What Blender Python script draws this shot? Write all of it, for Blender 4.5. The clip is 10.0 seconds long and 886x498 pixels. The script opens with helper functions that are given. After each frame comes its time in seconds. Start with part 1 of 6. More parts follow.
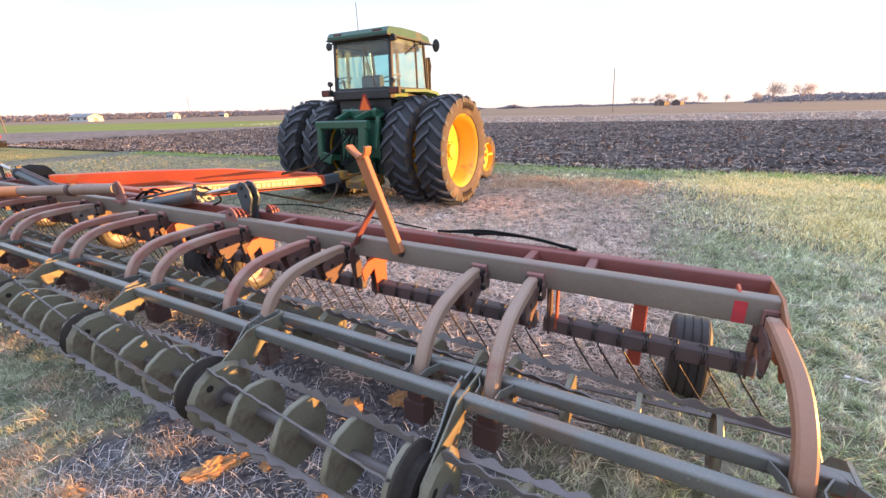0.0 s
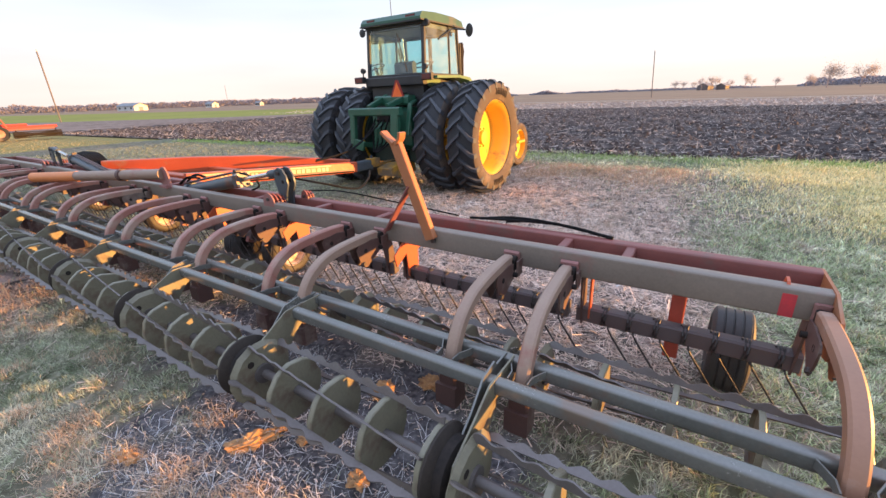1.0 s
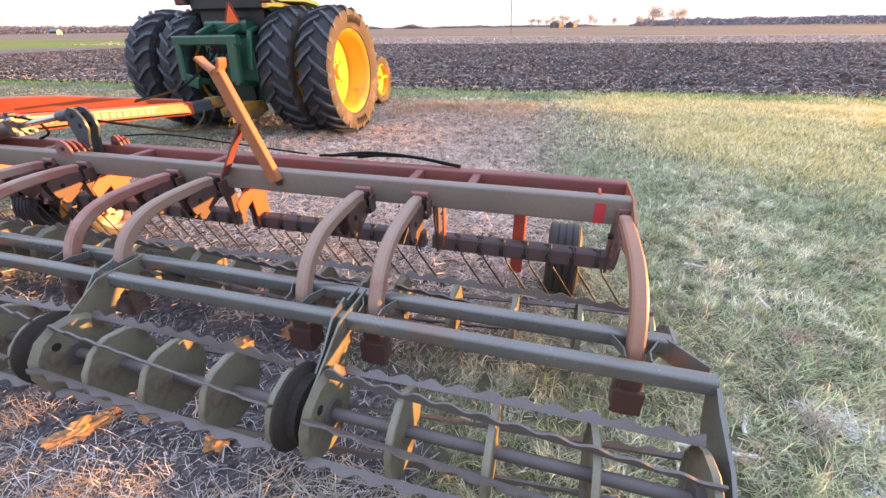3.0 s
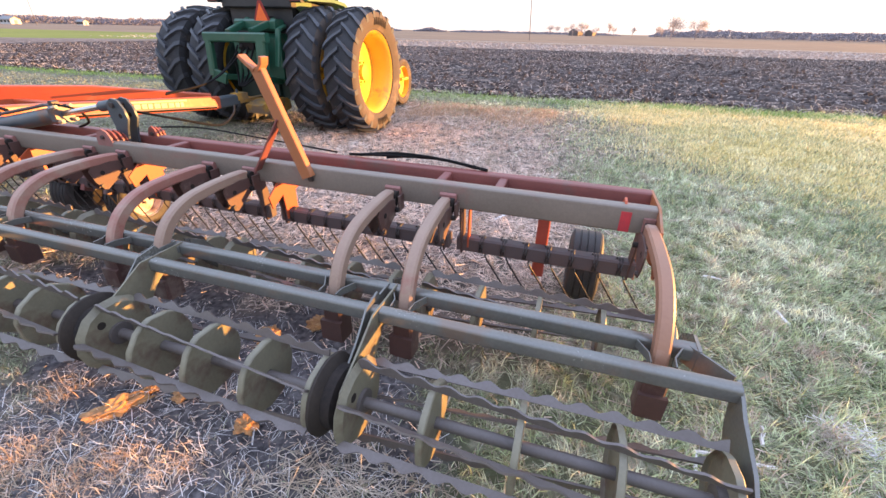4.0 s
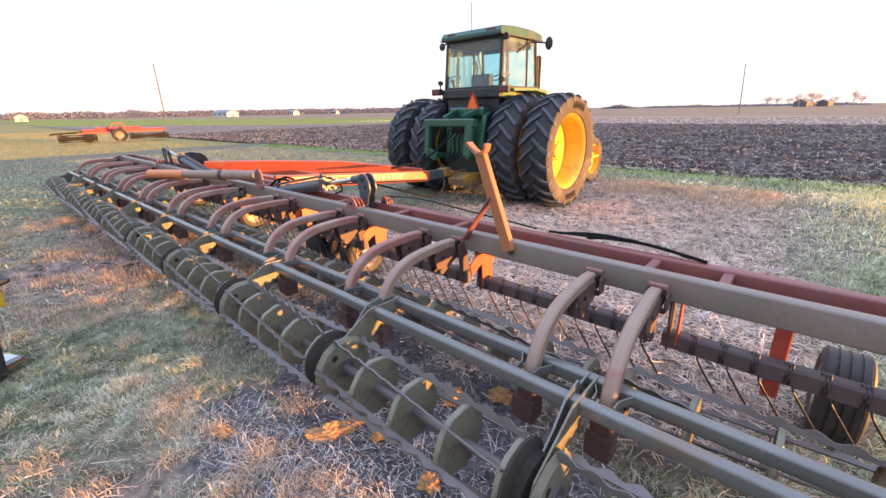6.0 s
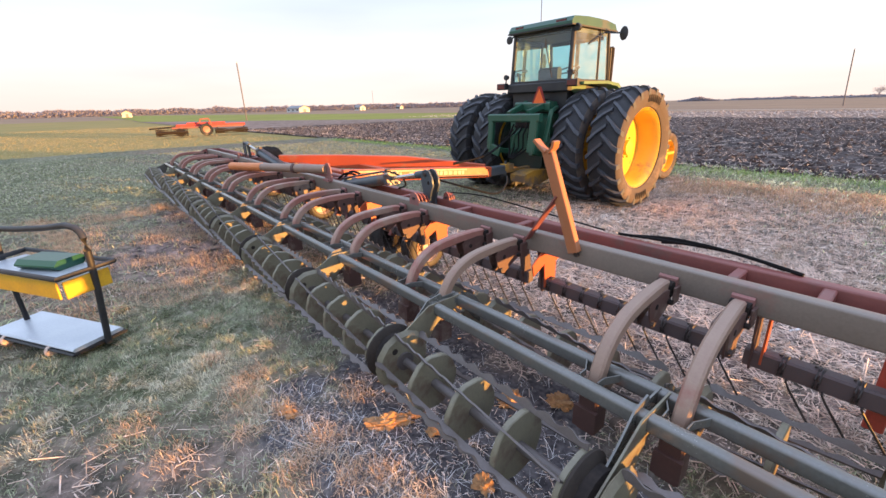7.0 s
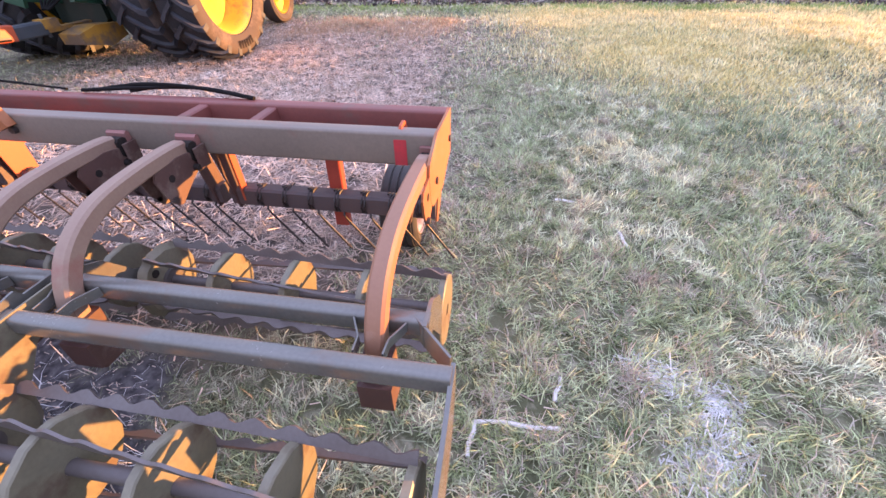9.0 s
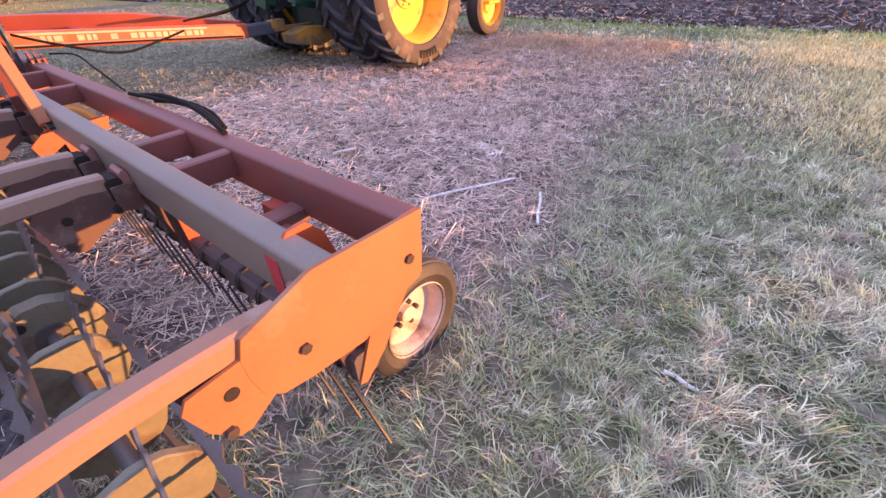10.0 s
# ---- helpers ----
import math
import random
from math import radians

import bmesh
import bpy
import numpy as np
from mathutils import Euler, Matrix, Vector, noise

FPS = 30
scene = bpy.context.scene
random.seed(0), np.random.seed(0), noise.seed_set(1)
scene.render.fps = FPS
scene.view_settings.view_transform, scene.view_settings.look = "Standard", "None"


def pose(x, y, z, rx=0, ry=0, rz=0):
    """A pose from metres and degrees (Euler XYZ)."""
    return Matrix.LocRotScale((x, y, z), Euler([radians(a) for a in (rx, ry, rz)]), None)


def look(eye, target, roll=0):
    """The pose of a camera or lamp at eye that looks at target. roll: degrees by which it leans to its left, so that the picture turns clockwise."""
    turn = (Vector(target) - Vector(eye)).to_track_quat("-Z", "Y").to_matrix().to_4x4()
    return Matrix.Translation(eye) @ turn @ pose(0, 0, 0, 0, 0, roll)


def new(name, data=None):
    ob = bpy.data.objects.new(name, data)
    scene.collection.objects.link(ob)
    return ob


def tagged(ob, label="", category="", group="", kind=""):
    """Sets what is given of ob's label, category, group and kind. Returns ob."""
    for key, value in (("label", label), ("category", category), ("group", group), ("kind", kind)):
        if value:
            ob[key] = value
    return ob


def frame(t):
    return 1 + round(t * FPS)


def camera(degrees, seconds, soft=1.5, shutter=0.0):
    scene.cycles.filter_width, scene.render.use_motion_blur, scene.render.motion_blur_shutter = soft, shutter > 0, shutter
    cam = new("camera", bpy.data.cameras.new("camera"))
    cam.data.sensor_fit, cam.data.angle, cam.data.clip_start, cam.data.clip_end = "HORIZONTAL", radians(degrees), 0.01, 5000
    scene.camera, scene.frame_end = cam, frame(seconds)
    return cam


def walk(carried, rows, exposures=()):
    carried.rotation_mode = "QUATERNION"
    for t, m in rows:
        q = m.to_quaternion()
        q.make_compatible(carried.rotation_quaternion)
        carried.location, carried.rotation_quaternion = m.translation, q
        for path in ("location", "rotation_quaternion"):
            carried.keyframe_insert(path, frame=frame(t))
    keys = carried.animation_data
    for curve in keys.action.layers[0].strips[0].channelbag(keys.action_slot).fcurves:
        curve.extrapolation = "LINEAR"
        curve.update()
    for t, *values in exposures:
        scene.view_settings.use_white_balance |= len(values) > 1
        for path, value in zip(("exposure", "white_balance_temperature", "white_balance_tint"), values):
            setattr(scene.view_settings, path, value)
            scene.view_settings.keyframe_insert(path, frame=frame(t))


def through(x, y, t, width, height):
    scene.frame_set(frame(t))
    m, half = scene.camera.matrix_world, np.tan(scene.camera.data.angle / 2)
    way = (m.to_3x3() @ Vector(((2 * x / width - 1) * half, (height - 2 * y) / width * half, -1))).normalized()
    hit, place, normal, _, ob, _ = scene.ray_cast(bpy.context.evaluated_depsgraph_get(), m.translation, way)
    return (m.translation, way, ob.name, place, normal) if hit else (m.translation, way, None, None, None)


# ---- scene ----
cam = camera(93.9, 10.0, soft=1.5)
PATH = [
    (0, (0.253, 0.137, 1.603), (-0.667, 1.794, 0.962), -1.5),
    (0.5, (0.231, 0.116, 1.605), (-0.798, 1.706, 0.960), -1.7),
    (1, (0.237, 0.120, 1.593), (-0.793, 1.689, 0.903), -2.0),
    (1.5, (0.236, 0.125, 1.589), (-0.731, 1.712, 0.850), -2.1),
    (2, (0.286, 0.163, 1.549), (-0.496, 1.800, 0.709), -1.7),
    (2.5, (0.358, 0.192, 1.533), (-0.253, 1.865, 0.624), -1.6),
    (2.7, (0.377, 0.208, 1.532), (-0.185, 1.888, 0.604), -1.5),
    (3.25, (0.372, 0.194, 1.528), (-0.080, 1.893, 0.577), -0.2),
    (3.8, (0.335, 0.159, 1.531), (-0.159, 1.844, 0.574), 1.0),
    (4, (0.302, 0.123, 1.544), (-0.224, 1.811, 0.610), 1.3),
    (4.5, (0.270, 0.087, 1.557), (-0.342, 1.767, 0.660), 0.8),
    (5, (0.284, 0.101, 1.553), (-0.353, 1.775, 0.664), 0.1),
    (5.5, (0.232, 0.065, 1.572), (-0.633, 1.682, 0.775), 0.4),
    (6, (0.151, 0.029, 1.600), (-1.112, 1.444, 0.964), -1.0),
    (6.2, (0.133, 0.012, 1.610), (-1.247, 1.318, 0.996), -1.4),
    (6.75, (0.118, 0.014, 1.613), (-1.36, 1.19, 0.965), -1.6),
    (7.3, (0.117, 0.032, 1.610), (-1.252, 1.330, 0.943), -1.3),
    (7.5, (0.132, 0.036, 1.613), (-1.148, 1.407, 0.919), -1.2),
    (8, (0.282, 0.131, 1.555), (-0.382, 1.767, 0.615), 2.6),
    (8.2, (0.401, 0.200, 1.515), (-0.081, 1.872, 0.536), 0.1),
    (8.5, (0.728, 0.379, 1.425), (0.477, 2.076, 0.397), -4.6),
    (8.7, (0.863, 0.481, 1.428), (0.640, 2.055, 0.222), -4.4),
    (9, (1.024, 0.729, 1.408), (0.741, 2.290, 0.189), -1.2),
    (9.5, (1.193, 1.284, 1.400), (0.672, 2.696, 0.082), -1.4),
    (9.8, (1.297, 1.643, 1.320), (0.393, 3.004, 0.165), -2.4),
    (10, (1.355, 1.883, 1.294), (0.294, 3.123, 0.139), -2.5),
]
# seconds, stops, white balance and tint: the camera opens up as it looks down
EXPOSURES = [(0, 1.92, 6420, 14), (1, 1.75, 6500, 13), (1.5, 1.81, 6550, 13), (2, 1.78, 6700, 15), (2.5, 1.97, 6600, 17), (4, 2.10, 6500, 16), (5, 2.09, 6400, 17), (5.5, 2.11, 6480, 18), (6, 1.99, 6430, 16),
             (6.2, 1.98, 6430, 16), (7.3, 1.69, 6600, 13), (7.5, 1.67, 6600, 13), (8, 1.83, 6850, 18), (8.5, 1.99, 6300, 24), (9, 2.06, 6330, 31), (9.5, 1.93, 6350, 40), (10, 1.64, 6200, 41)]
walk(cam, [(t, look(eye, target, roll)) for t, eye, target, roll in PATH], EXPOSURES)

# ---- world and sun ----
SUN_AZIMUTH, SUN_HEIGHT = 63.0, 1.5          # degrees from +y towards +x; above the horizon
world = bpy.data.worlds.new("dusk_sky")
scene.world = world
world.use_nodes = True
wn = world.node_tree.nodes
sky = wn.new("ShaderNodeTexSky")
sky.sky_type, sky.sun_disc = "NISHITA", False
sky.sun_elevation, sky.sun_rotation = radians(SUN_HEIGHT), radians(SUN_AZIMUTH)
sky.air_density, sky.dust_density, sky.ozone_density = 1.0, 0.4, 2.5
# thin high cloud spreads a pale light that grows towards the zenith; a rosy haze lies on the horizon
low_sky, both_skies = wn.new("ShaderNodeMix"), wn.new("ShaderNodeMix")
where, parts_of, cloud = wn.new("ShaderNodeTexCoord"), wn.new("ShaderNodeSeparateXYZ"), wn.new("ShaderNodeValToRGB")
cloud.color_ramp.elements[0].position, cloud.color_ramp.elements[0].color = 0.0, (0.305, 0.271, 0.248, 1)
cloud.color_ramp.elements[1].position, cloud.color_ramp.elements[1].color = 1.0, (0.42, 0.50, 0.68, 1)
for place, tone in ((0.045, (0.306, 0.284, 0.269, 1)), (0.11, (0.290, 0.298, 0.306, 1)), (0.22, (0.245, 0.287, 0.336, 1)), (0.38, (0.225, 0.285, 0.360, 1))):
    cloud.color_ramp.elements.new(place).color = tone
both_skies.data_type, both_skies.blend_type = "RGBA", "ADD"
low_sky.data_type, low_sky.blend_type = "RGBA", "MULTIPLY"
both_skies.inputs[0].default_value = low_sky.inputs[0].default_value = 1.0
low_sky.inputs[7].default_value = (0.020, 0.014, 0.012, 1)
world.node_tree.links.new(where.outputs["Generated"], parts_of.inputs[0])
world.node_tree.links.new(parts_of.outputs[2], cloud.inputs[0])
world.node_tree.links.new(sky.outputs[0], low_sky.inputs[6])
world.node_tree.links.new(low_sky.outputs[2], both_skies.inputs[6])
# faint streaks of cloud
streak, spread, veil = wn.new("ShaderNodeTexNoise"), wn.new("ShaderNodeMapping"), wn.new("ShaderNodeMix")
spread.inputs["Scale"].default_value = (1.2, 1.2, 9.0)
streak.inputs["Scale"].default_value, streak.inputs["Detail"].default_value = 1.3, 4.0
veil.data_type, veil.blend_type = "RGBA", "OVERLAY"
veil.inputs[0].default_value = 0.22
world.node_tree.links.new(where.outputs["Generated"], spread.inputs[0])
world.node_tree.links.new(spread.outputs[0], streak.inputs["Vector"])
world.node_tree.links.new(cloud.outputs[0], veil.inputs[6])
world.node_tree.links.new(streak.outputs[0], veil.inputs[7])
world.node_tree.links.new(veil.outputs[2], both_skies.inputs[7])
world.node_tree.links.new(both_skies.outputs[2], wn["Background"].inputs[0])
wn["Background"].inputs[1].default_value = 1.0
sun = new("sun", bpy.data.lights.new("sun", "SUN"))
sun.data.energy, sun.data.angle, sun.data.color = 4.3, radians(0.6), (1.0, 0.48, 0.12)
sun.matrix_world = look((0, 0, 0), (-math.sin(radians(SUN_AZIMUTH)) * math.cos(radians(SUN_HEIGHT)), -math.cos(radians(SUN_AZIMUTH)) * math.cos(radians(SUN_HEIGHT)), -math.sin(radians(SUN_HEIGHT))))

# ---- materials ----
def material(name, base, second=None, rough=0.6, metal=0.0, scale=6.0, fine=60.0, bump=0.15, mix=0.5, dirt=None, dirt_amount=0.0, dirt_scale=2.5, island=0.0, spec=0.5):
    """A worn surface: two scales of noise between two colours, patches of dirt with soft edges, fine relief."""
    m = bpy.data.materials.new(name)
    m.use_nodes = True
    n, l = m.node_tree.nodes, m.node_tree.links
    bsdf = n["Principled BSDF"]
    bsdf.inputs["Metallic"].default_value = metal
    bsdf.inputs["Specular IOR Level"].default_value = spec
    tc = n.new("ShaderNodeTexCoord")
    coarse, grain = n.new("ShaderNodeTexNoise"), n.new("ShaderNodeTexNoise")
    for tex, sc, detail in ((coarse, scale, 6.0), (grain, fine, 3.0)):
        tex.inputs["Scale"].default_value, tex.inputs["Detail"].default_value = sc, detail
        l.new(tc.outputs["Object"], tex.inputs["Vector"])
    both = n.new("ShaderNodeMix")
    both.inputs[0].default_value = 0.4
    l.new(coarse.outputs[0], both.inputs[2])
    l.new(grain.outputs[0], both.inputs[3])
    ramp = n.new("ShaderNodeValToRGB")
    ramp.color_ramp.elements[0].position, ramp.color_ramp.elements[1].position = 0.5 - 0.3 * mix, 0.5 + 0.3 * mix
    second = second or [c * 0.7 for c in base]
    ramp.color_ramp.elements[0].color, ramp.color_ramp.elements[1].color = (*second, 1), (*base, 1)
    l.new(both.outputs[0], ramp.inputs[0])
    colour = ramp.outputs[0]
    if dirt:
        spots = n.new("ShaderNodeTexNoise")
        spots.inputs["Scale"].default_value, spots.inputs["Detail"].default_value = dirt_scale, 9.0
        spots.inputs["Roughness"].default_value = 0.65
        l.new(tc.outputs["Object"], spots.inputs["Vector"])
        cut = n.new("ShaderNodeMapRange")
        cut.inputs[1].default_value, cut.inputs[2].default_value = 0.62 - 0.3 * dirt_amount, 0.72 - 0.25 * dirt_amount
        l.new(spots.outputs[0], cut.inputs[0])
        over = n.new("ShaderNodeMix")
        over.data_type = "RGBA"
        l.new(cut.outputs[0], over.inputs[0])
        l.new(colour, over.inputs[6])
        over.inputs[7].default_value = (*dirt, 1)
        colour = over.outputs[2]
    if island:
        geo = n.new("ShaderNodeNewGeometry")
        hsv = n.new("ShaderNodeHueSaturation")
        rng = n.new("ShaderNodeMapRange")
        rng.inputs[3].default_value, rng.inputs[4].default_value = 1 - island, 1 + island
        l.new(geo.outputs["Random Per Island"], rng.inputs[0])
        l.new(rng.outputs[0], hsv.inputs["Value"])
        l.new(colour, hsv.inputs["Color"])
        colour = hsv.outputs[0]
    l.new(colour, bsdf.inputs["Base Color"])
    rr = n.new("ShaderNodeMapRange")
    rr.inputs[3].default_value, rr.inputs[4].default_value = max(rough - 0.12, 0.05), min(rough + 0.12, 1.0)
    l.new(both.outputs[0], rr.inputs[0])
    l.new(rr.outputs[0], bsdf.inputs["Roughness"])
    if bump:
        b = n.new("ShaderNodeBump")
        b.inputs["Strength"].default_value, b.inputs["Distance"].default_value = bump, 0.004
        l.new(both.outputs[0], b.inputs["Height"])
        l.new(b.outputs[0], bsdf.inputs["Normal"])
    return m


RUST, DUST, MUD = (0.16, 0.065, 0.03), (0.30, 0.24, 0.19), (0.12, 0.095, 0.075)
M_BAR = material("weathered_bar_paint", (0.235, 0.190, 0.155), (0.155, 0.124, 0.102), 0.45, 0.0, 3.0, 90.0, 0.25, 0.8, (0.22, 0.12, 0.10), 0.2)
M_RED = material("faded_red_paint", (0.25, 0.075, 0.062), (0.16, 0.055, 0.048), 0.5, 0.0, 4.0, 80.0, 0.2, 0.9, (0.13, 0.085, 0.07), 0.3)
M_ARM = material("bare_worn_arm", (0.32, 0.225, 0.165), (0.24, 0.145, 0.11), 0.5, 0.0, 5.0, 90.0, 0.2, 0.9, (0.26, 0.11, 0.085), 0.2)
M_ORANGE = material("orange_paint", (0.52, 0.095, 0.03), (0.40, 0.07, 0.03), 0.45, 0.0, 3.0, 70.0, 0.12, 0.8, (0.36, 0.16, 0.08), 0.18)
M_GREY = material("grey_green_tube_paint", (0.172, 0.170, 0.155), (0.110, 0.107, 0.098), 0.24, 0.2, 4.0, 90.0, 0.2, 0.9, (0.16, 0.12, 0.095), 0.18, spec=0.8)
M_BASKET = material("olive_basket_paint", (0.225, 0.205, 0.140), (0.140, 0.126, 0.090), 0.45, 0.0, 9.0, 70.0, 0.3, 0.9, (0.125, 0.090, 0.065), 0.35, 6.0)
M_WAVE = material("dull_steel_bar", (0.165, 0.146, 0.140), (0.105, 0.084, 0.076), 0.36, 0.3, 6.0, 90.0, 0.2, 0.9)
M_BLACK = material("grimy_black", (0.016, 0.014, 0.014), (0.035, 0.027, 0.023), 0.85, 0.0, 8.0, 60.0, 0.3, spec=0.2)
M_TINE = material("spring_steel", (0.085, 0.065, 0.06), (0.05, 0.036, 0.032), 0.5, 0.3, 9.0, 90.0, 0.15)
M_PIPE = material("rusty_pipe", (0.085, 0.072, 0.078), (0.12, 0.07, 0.06), 0.6, 0.1, 6.0, 80.0, 0.25, 0.8)
M_PLATE = material("faded_rust_red_plate", (0.41, 0.148, 0.055), (0.31, 0.105, 0.045), 0.5, 0.0, 4.0, 80.0, 0.15, 0.9, (0.34, 0.17, 0.10), 0.2)
M_LEG = material("bright_red_paint", (0.46, 0.075, 0.045), (0.34, 0.06, 0.04), 0.5, 0.0, 6.0, 80.0, 0.15)
M_PINK = material("fresh_red_mark", (0.55, 0.04, 0.05), (0.42, 0.04, 0.05), 0.6, 0.0, 20.0, 90.0, 0.1)
M_LUG = material("worn_lug_rubber", (0.062, 0.068, 0.084), (0.036, 0.038, 0.044), 0.55, 0.0, 9.0, 50.0, 0.3)
M_TYRE = material("tractor_tyre_rubber", (0.016, 0.017, 0.021), (0.028, 0.028, 0.031), 0.75, 0.0, 5.0, 40.0, 0.4, 0.9, (0.13, 0.105, 0.085), 0.1)
M_SIDEWALL = material("dusty_tyre_sidewall", (0.095, 0.072, 0.060), (0.060, 0.046, 0.040), 0.85, 0.0, 4.0, 50.0, 0.3, 0.9, (0.15, 0.11, 0.085), 0.3)
M_SMALLTYRE = material("small_tyre_rubber", (0.030, 0.028, 0.029), (0.050, 0.043, 0.039), 0.65, 0.0, 8.0, 60.0, 0.2)
M_RIM = material("yellow_rim_paint", (0.78, 0.50, 0.05), (0.70, 0.40, 0.035), 0.4, 0.0, 4.0, 50.0, 0.08, 0.9, (0.36, 0.20, 0.07), 0.15)
M_WHITE_RIM = material("cream_rim_paint", (0.70, 0.60, 0.54), (0.52, 0.36, 0.28), 0.5, 0.0, 9.0, 60.0, 0.15, 0.9, RUST, 0.35)
M_GREEN = material("tractor_green_paint", (0.022, 0.10, 0.06), (0.015, 0.068, 0.044), 0.35, 0.0, 4.0, 60.0, 0.1, 0.9, (0.075, 0.09, 0.06), 0.2)
# tractor green darkened to stand for the shade between the wheels
M_DARK_GREEN = material("shade_darkened_green_paint", (0.012, 0.036, 0.026), (0.010, 0.016, 0.013), 0.5, 0.0, 5.0, 60.0, 0.2, 0.9, (0.03, 0.028, 0.022), 0.3)
M_PALE_GREEN = material("dusty_green_paint", (0.10, 0.19, 0.09), (0.06, 0.14, 0.06), 0.45, 0.0, 4.0, 60.0, 0.1, 0.9, (0.17, 0.19, 0.13), 0.25)
M_YELLOW = material("yellow_paint", (0.75, 0.42, 0.02), (0.55, 0.3, 0.03), 0.45, 0.0, 6.0, 60.0, 0.1)
M_DUSTY_YELLOW = material("mud_caked_yellow", (0.50, 0.27, 0.03), (0.34, 0.17, 0.03), 0.6, 0.0, 8.0, 60.0, 0.3, 0.9, (0.16, 0.11, 0.07), 0.5)
M_DARK = material("dark_plastic", (0.018, 0.018, 0.02), (0.03, 0.03, 0.032), 0.5, 0.0, 8.0, 80.0, 0.1)
M_SMV = material("fluorescent_orange_sheet", (0.9, 0.16, 0.02), (0.8, 0.12, 0.02), 0.5, 0.0, 10.0, 80.0, 0.0)
M_SMV_RIM = material("dark_red_border", (0.30, 0.02, 0.015), (0.22, 0.02, 0.015), 0.5, 0.0, 10.0, 80.0, 0.0)
M_STEEL = material("blue_grey_cylinder_paint", (0.085, 0.105, 0.122), (0.050, 0.062, 0.073), 0.4, 0.2, 6.0, 90.0, 0.15, 0.9, RUST, 0.12)
M_CHROME = material("polished_rod", (0.6, 0.6, 0.6), (0.5, 0.5, 0.5), 0.2, 1.0, 8.0, 90.0, 0.0)
M_HOSE = material("black_hose", (0.006, 0.006, 0.0065), (0.011, 0.010, 0.010), 0.8, 0.0, 10.0, 90.0, 0.1, spec=0.15)
M_LAMP = material("red_lamp_lens", (0.13, 0.012, 0.012), (0.08, 0.010, 0.010), 0.2, 0.0, 10.0, 80.0, 0.0)
M_DECAL = material("cream_decal", (0.55, 0.42, 0.30), (0.42, 0.26, 0.16), 0.5, 0.0, 8.0, 60.0, 0.0)
M_WOOD = material("grey_pole_wood", (0.17, 0.15, 0.15), (0.12, 0.105, 0.105), 0.85, 0.0, 3.0, 40.0, 0.4)
M_WHITE = material("white_siding", (0.58, 0.58, 0.58), (0.48, 0.48, 0.48), 0.7, 0.0, 0.3, 4.0, 0.0)
M_ROOF = material("grey_roofing", (0.25, 0.25, 0.26), (0.18, 0.18, 0.19), 0.7, 0.0, 0.5, 5.0, 0.0)
M_BARE_TREE = material("bare_twigs", (0.40, 0.32, 0.30), (0.32, 0.25, 0.24), 0.9, 0.0, 0.2, 3.0, 0.0, island=0.25)
M_MAT_SHEET = material("pale_metal_sheet", (0.62, 0.66, 0.7), (0.5, 0.54, 0.6), 0.35, 0.4, 4.0, 60.0, 0.1)


def glass_material():
    m = bpy.data.materials.new("tinted_cab_glass")
    m.use_nodes = True
    n, l = m.node_tree.nodes, m.node_tree.links
    n.remove(n["Principled BSDF"])
    clear, gloss, mixed, fres = n.new("ShaderNodeBsdfTransparent"), n.new("ShaderNodeBsdfGlossy"), n.new("ShaderNodeMixShader"), n.new("ShaderNodeFresnel")
    clear.inputs[0].default_value = (0.54, 0.85, 0.88, 1)
    gloss.inputs["Roughness"].default_value = 0.03
    fres.inputs[0].default_value = 1.5
    l.new(fres.outputs[0], mixed.inputs[0])
    l.new(clear.outputs[0], mixed.inputs[1])
    l.new(gloss.outputs[0], mixed.inputs[2])
    # a thin film of dust on the pane, its bluish pallor also painting reflected sky
    dust, film, tex, cut = n.new("ShaderNodeBsdfDiffuse"), n.new("ShaderNodeMixShader"), n.new("ShaderNodeTexNoise"), n.new("ShaderNodeMapRange")
    dust.inputs[0].default_value = (0.56, 0.64, 0.67, 1)
    tex.inputs["Scale"].default_value, tex.inputs["Detail"].default_value = 5.0, 6.0
    cut.inputs[1].default_value, cut.inputs[2].default_value, cut.inputs[3].default_value, cut.inputs[4].default_value = 0.35, 0.7, 0.08, 0.24
    l.new(tex.outputs[0], cut.inputs[0])
    l.new(cut.outputs[0], film.inputs[0])
    l.new(mixed.outputs[0], film.inputs[1])
    l.new(dust.outputs[0], film.inputs[2])
    l.new(film.outputs[0], n["Material Output"].inputs[0])
    return m


M_GLASS = glass_material()


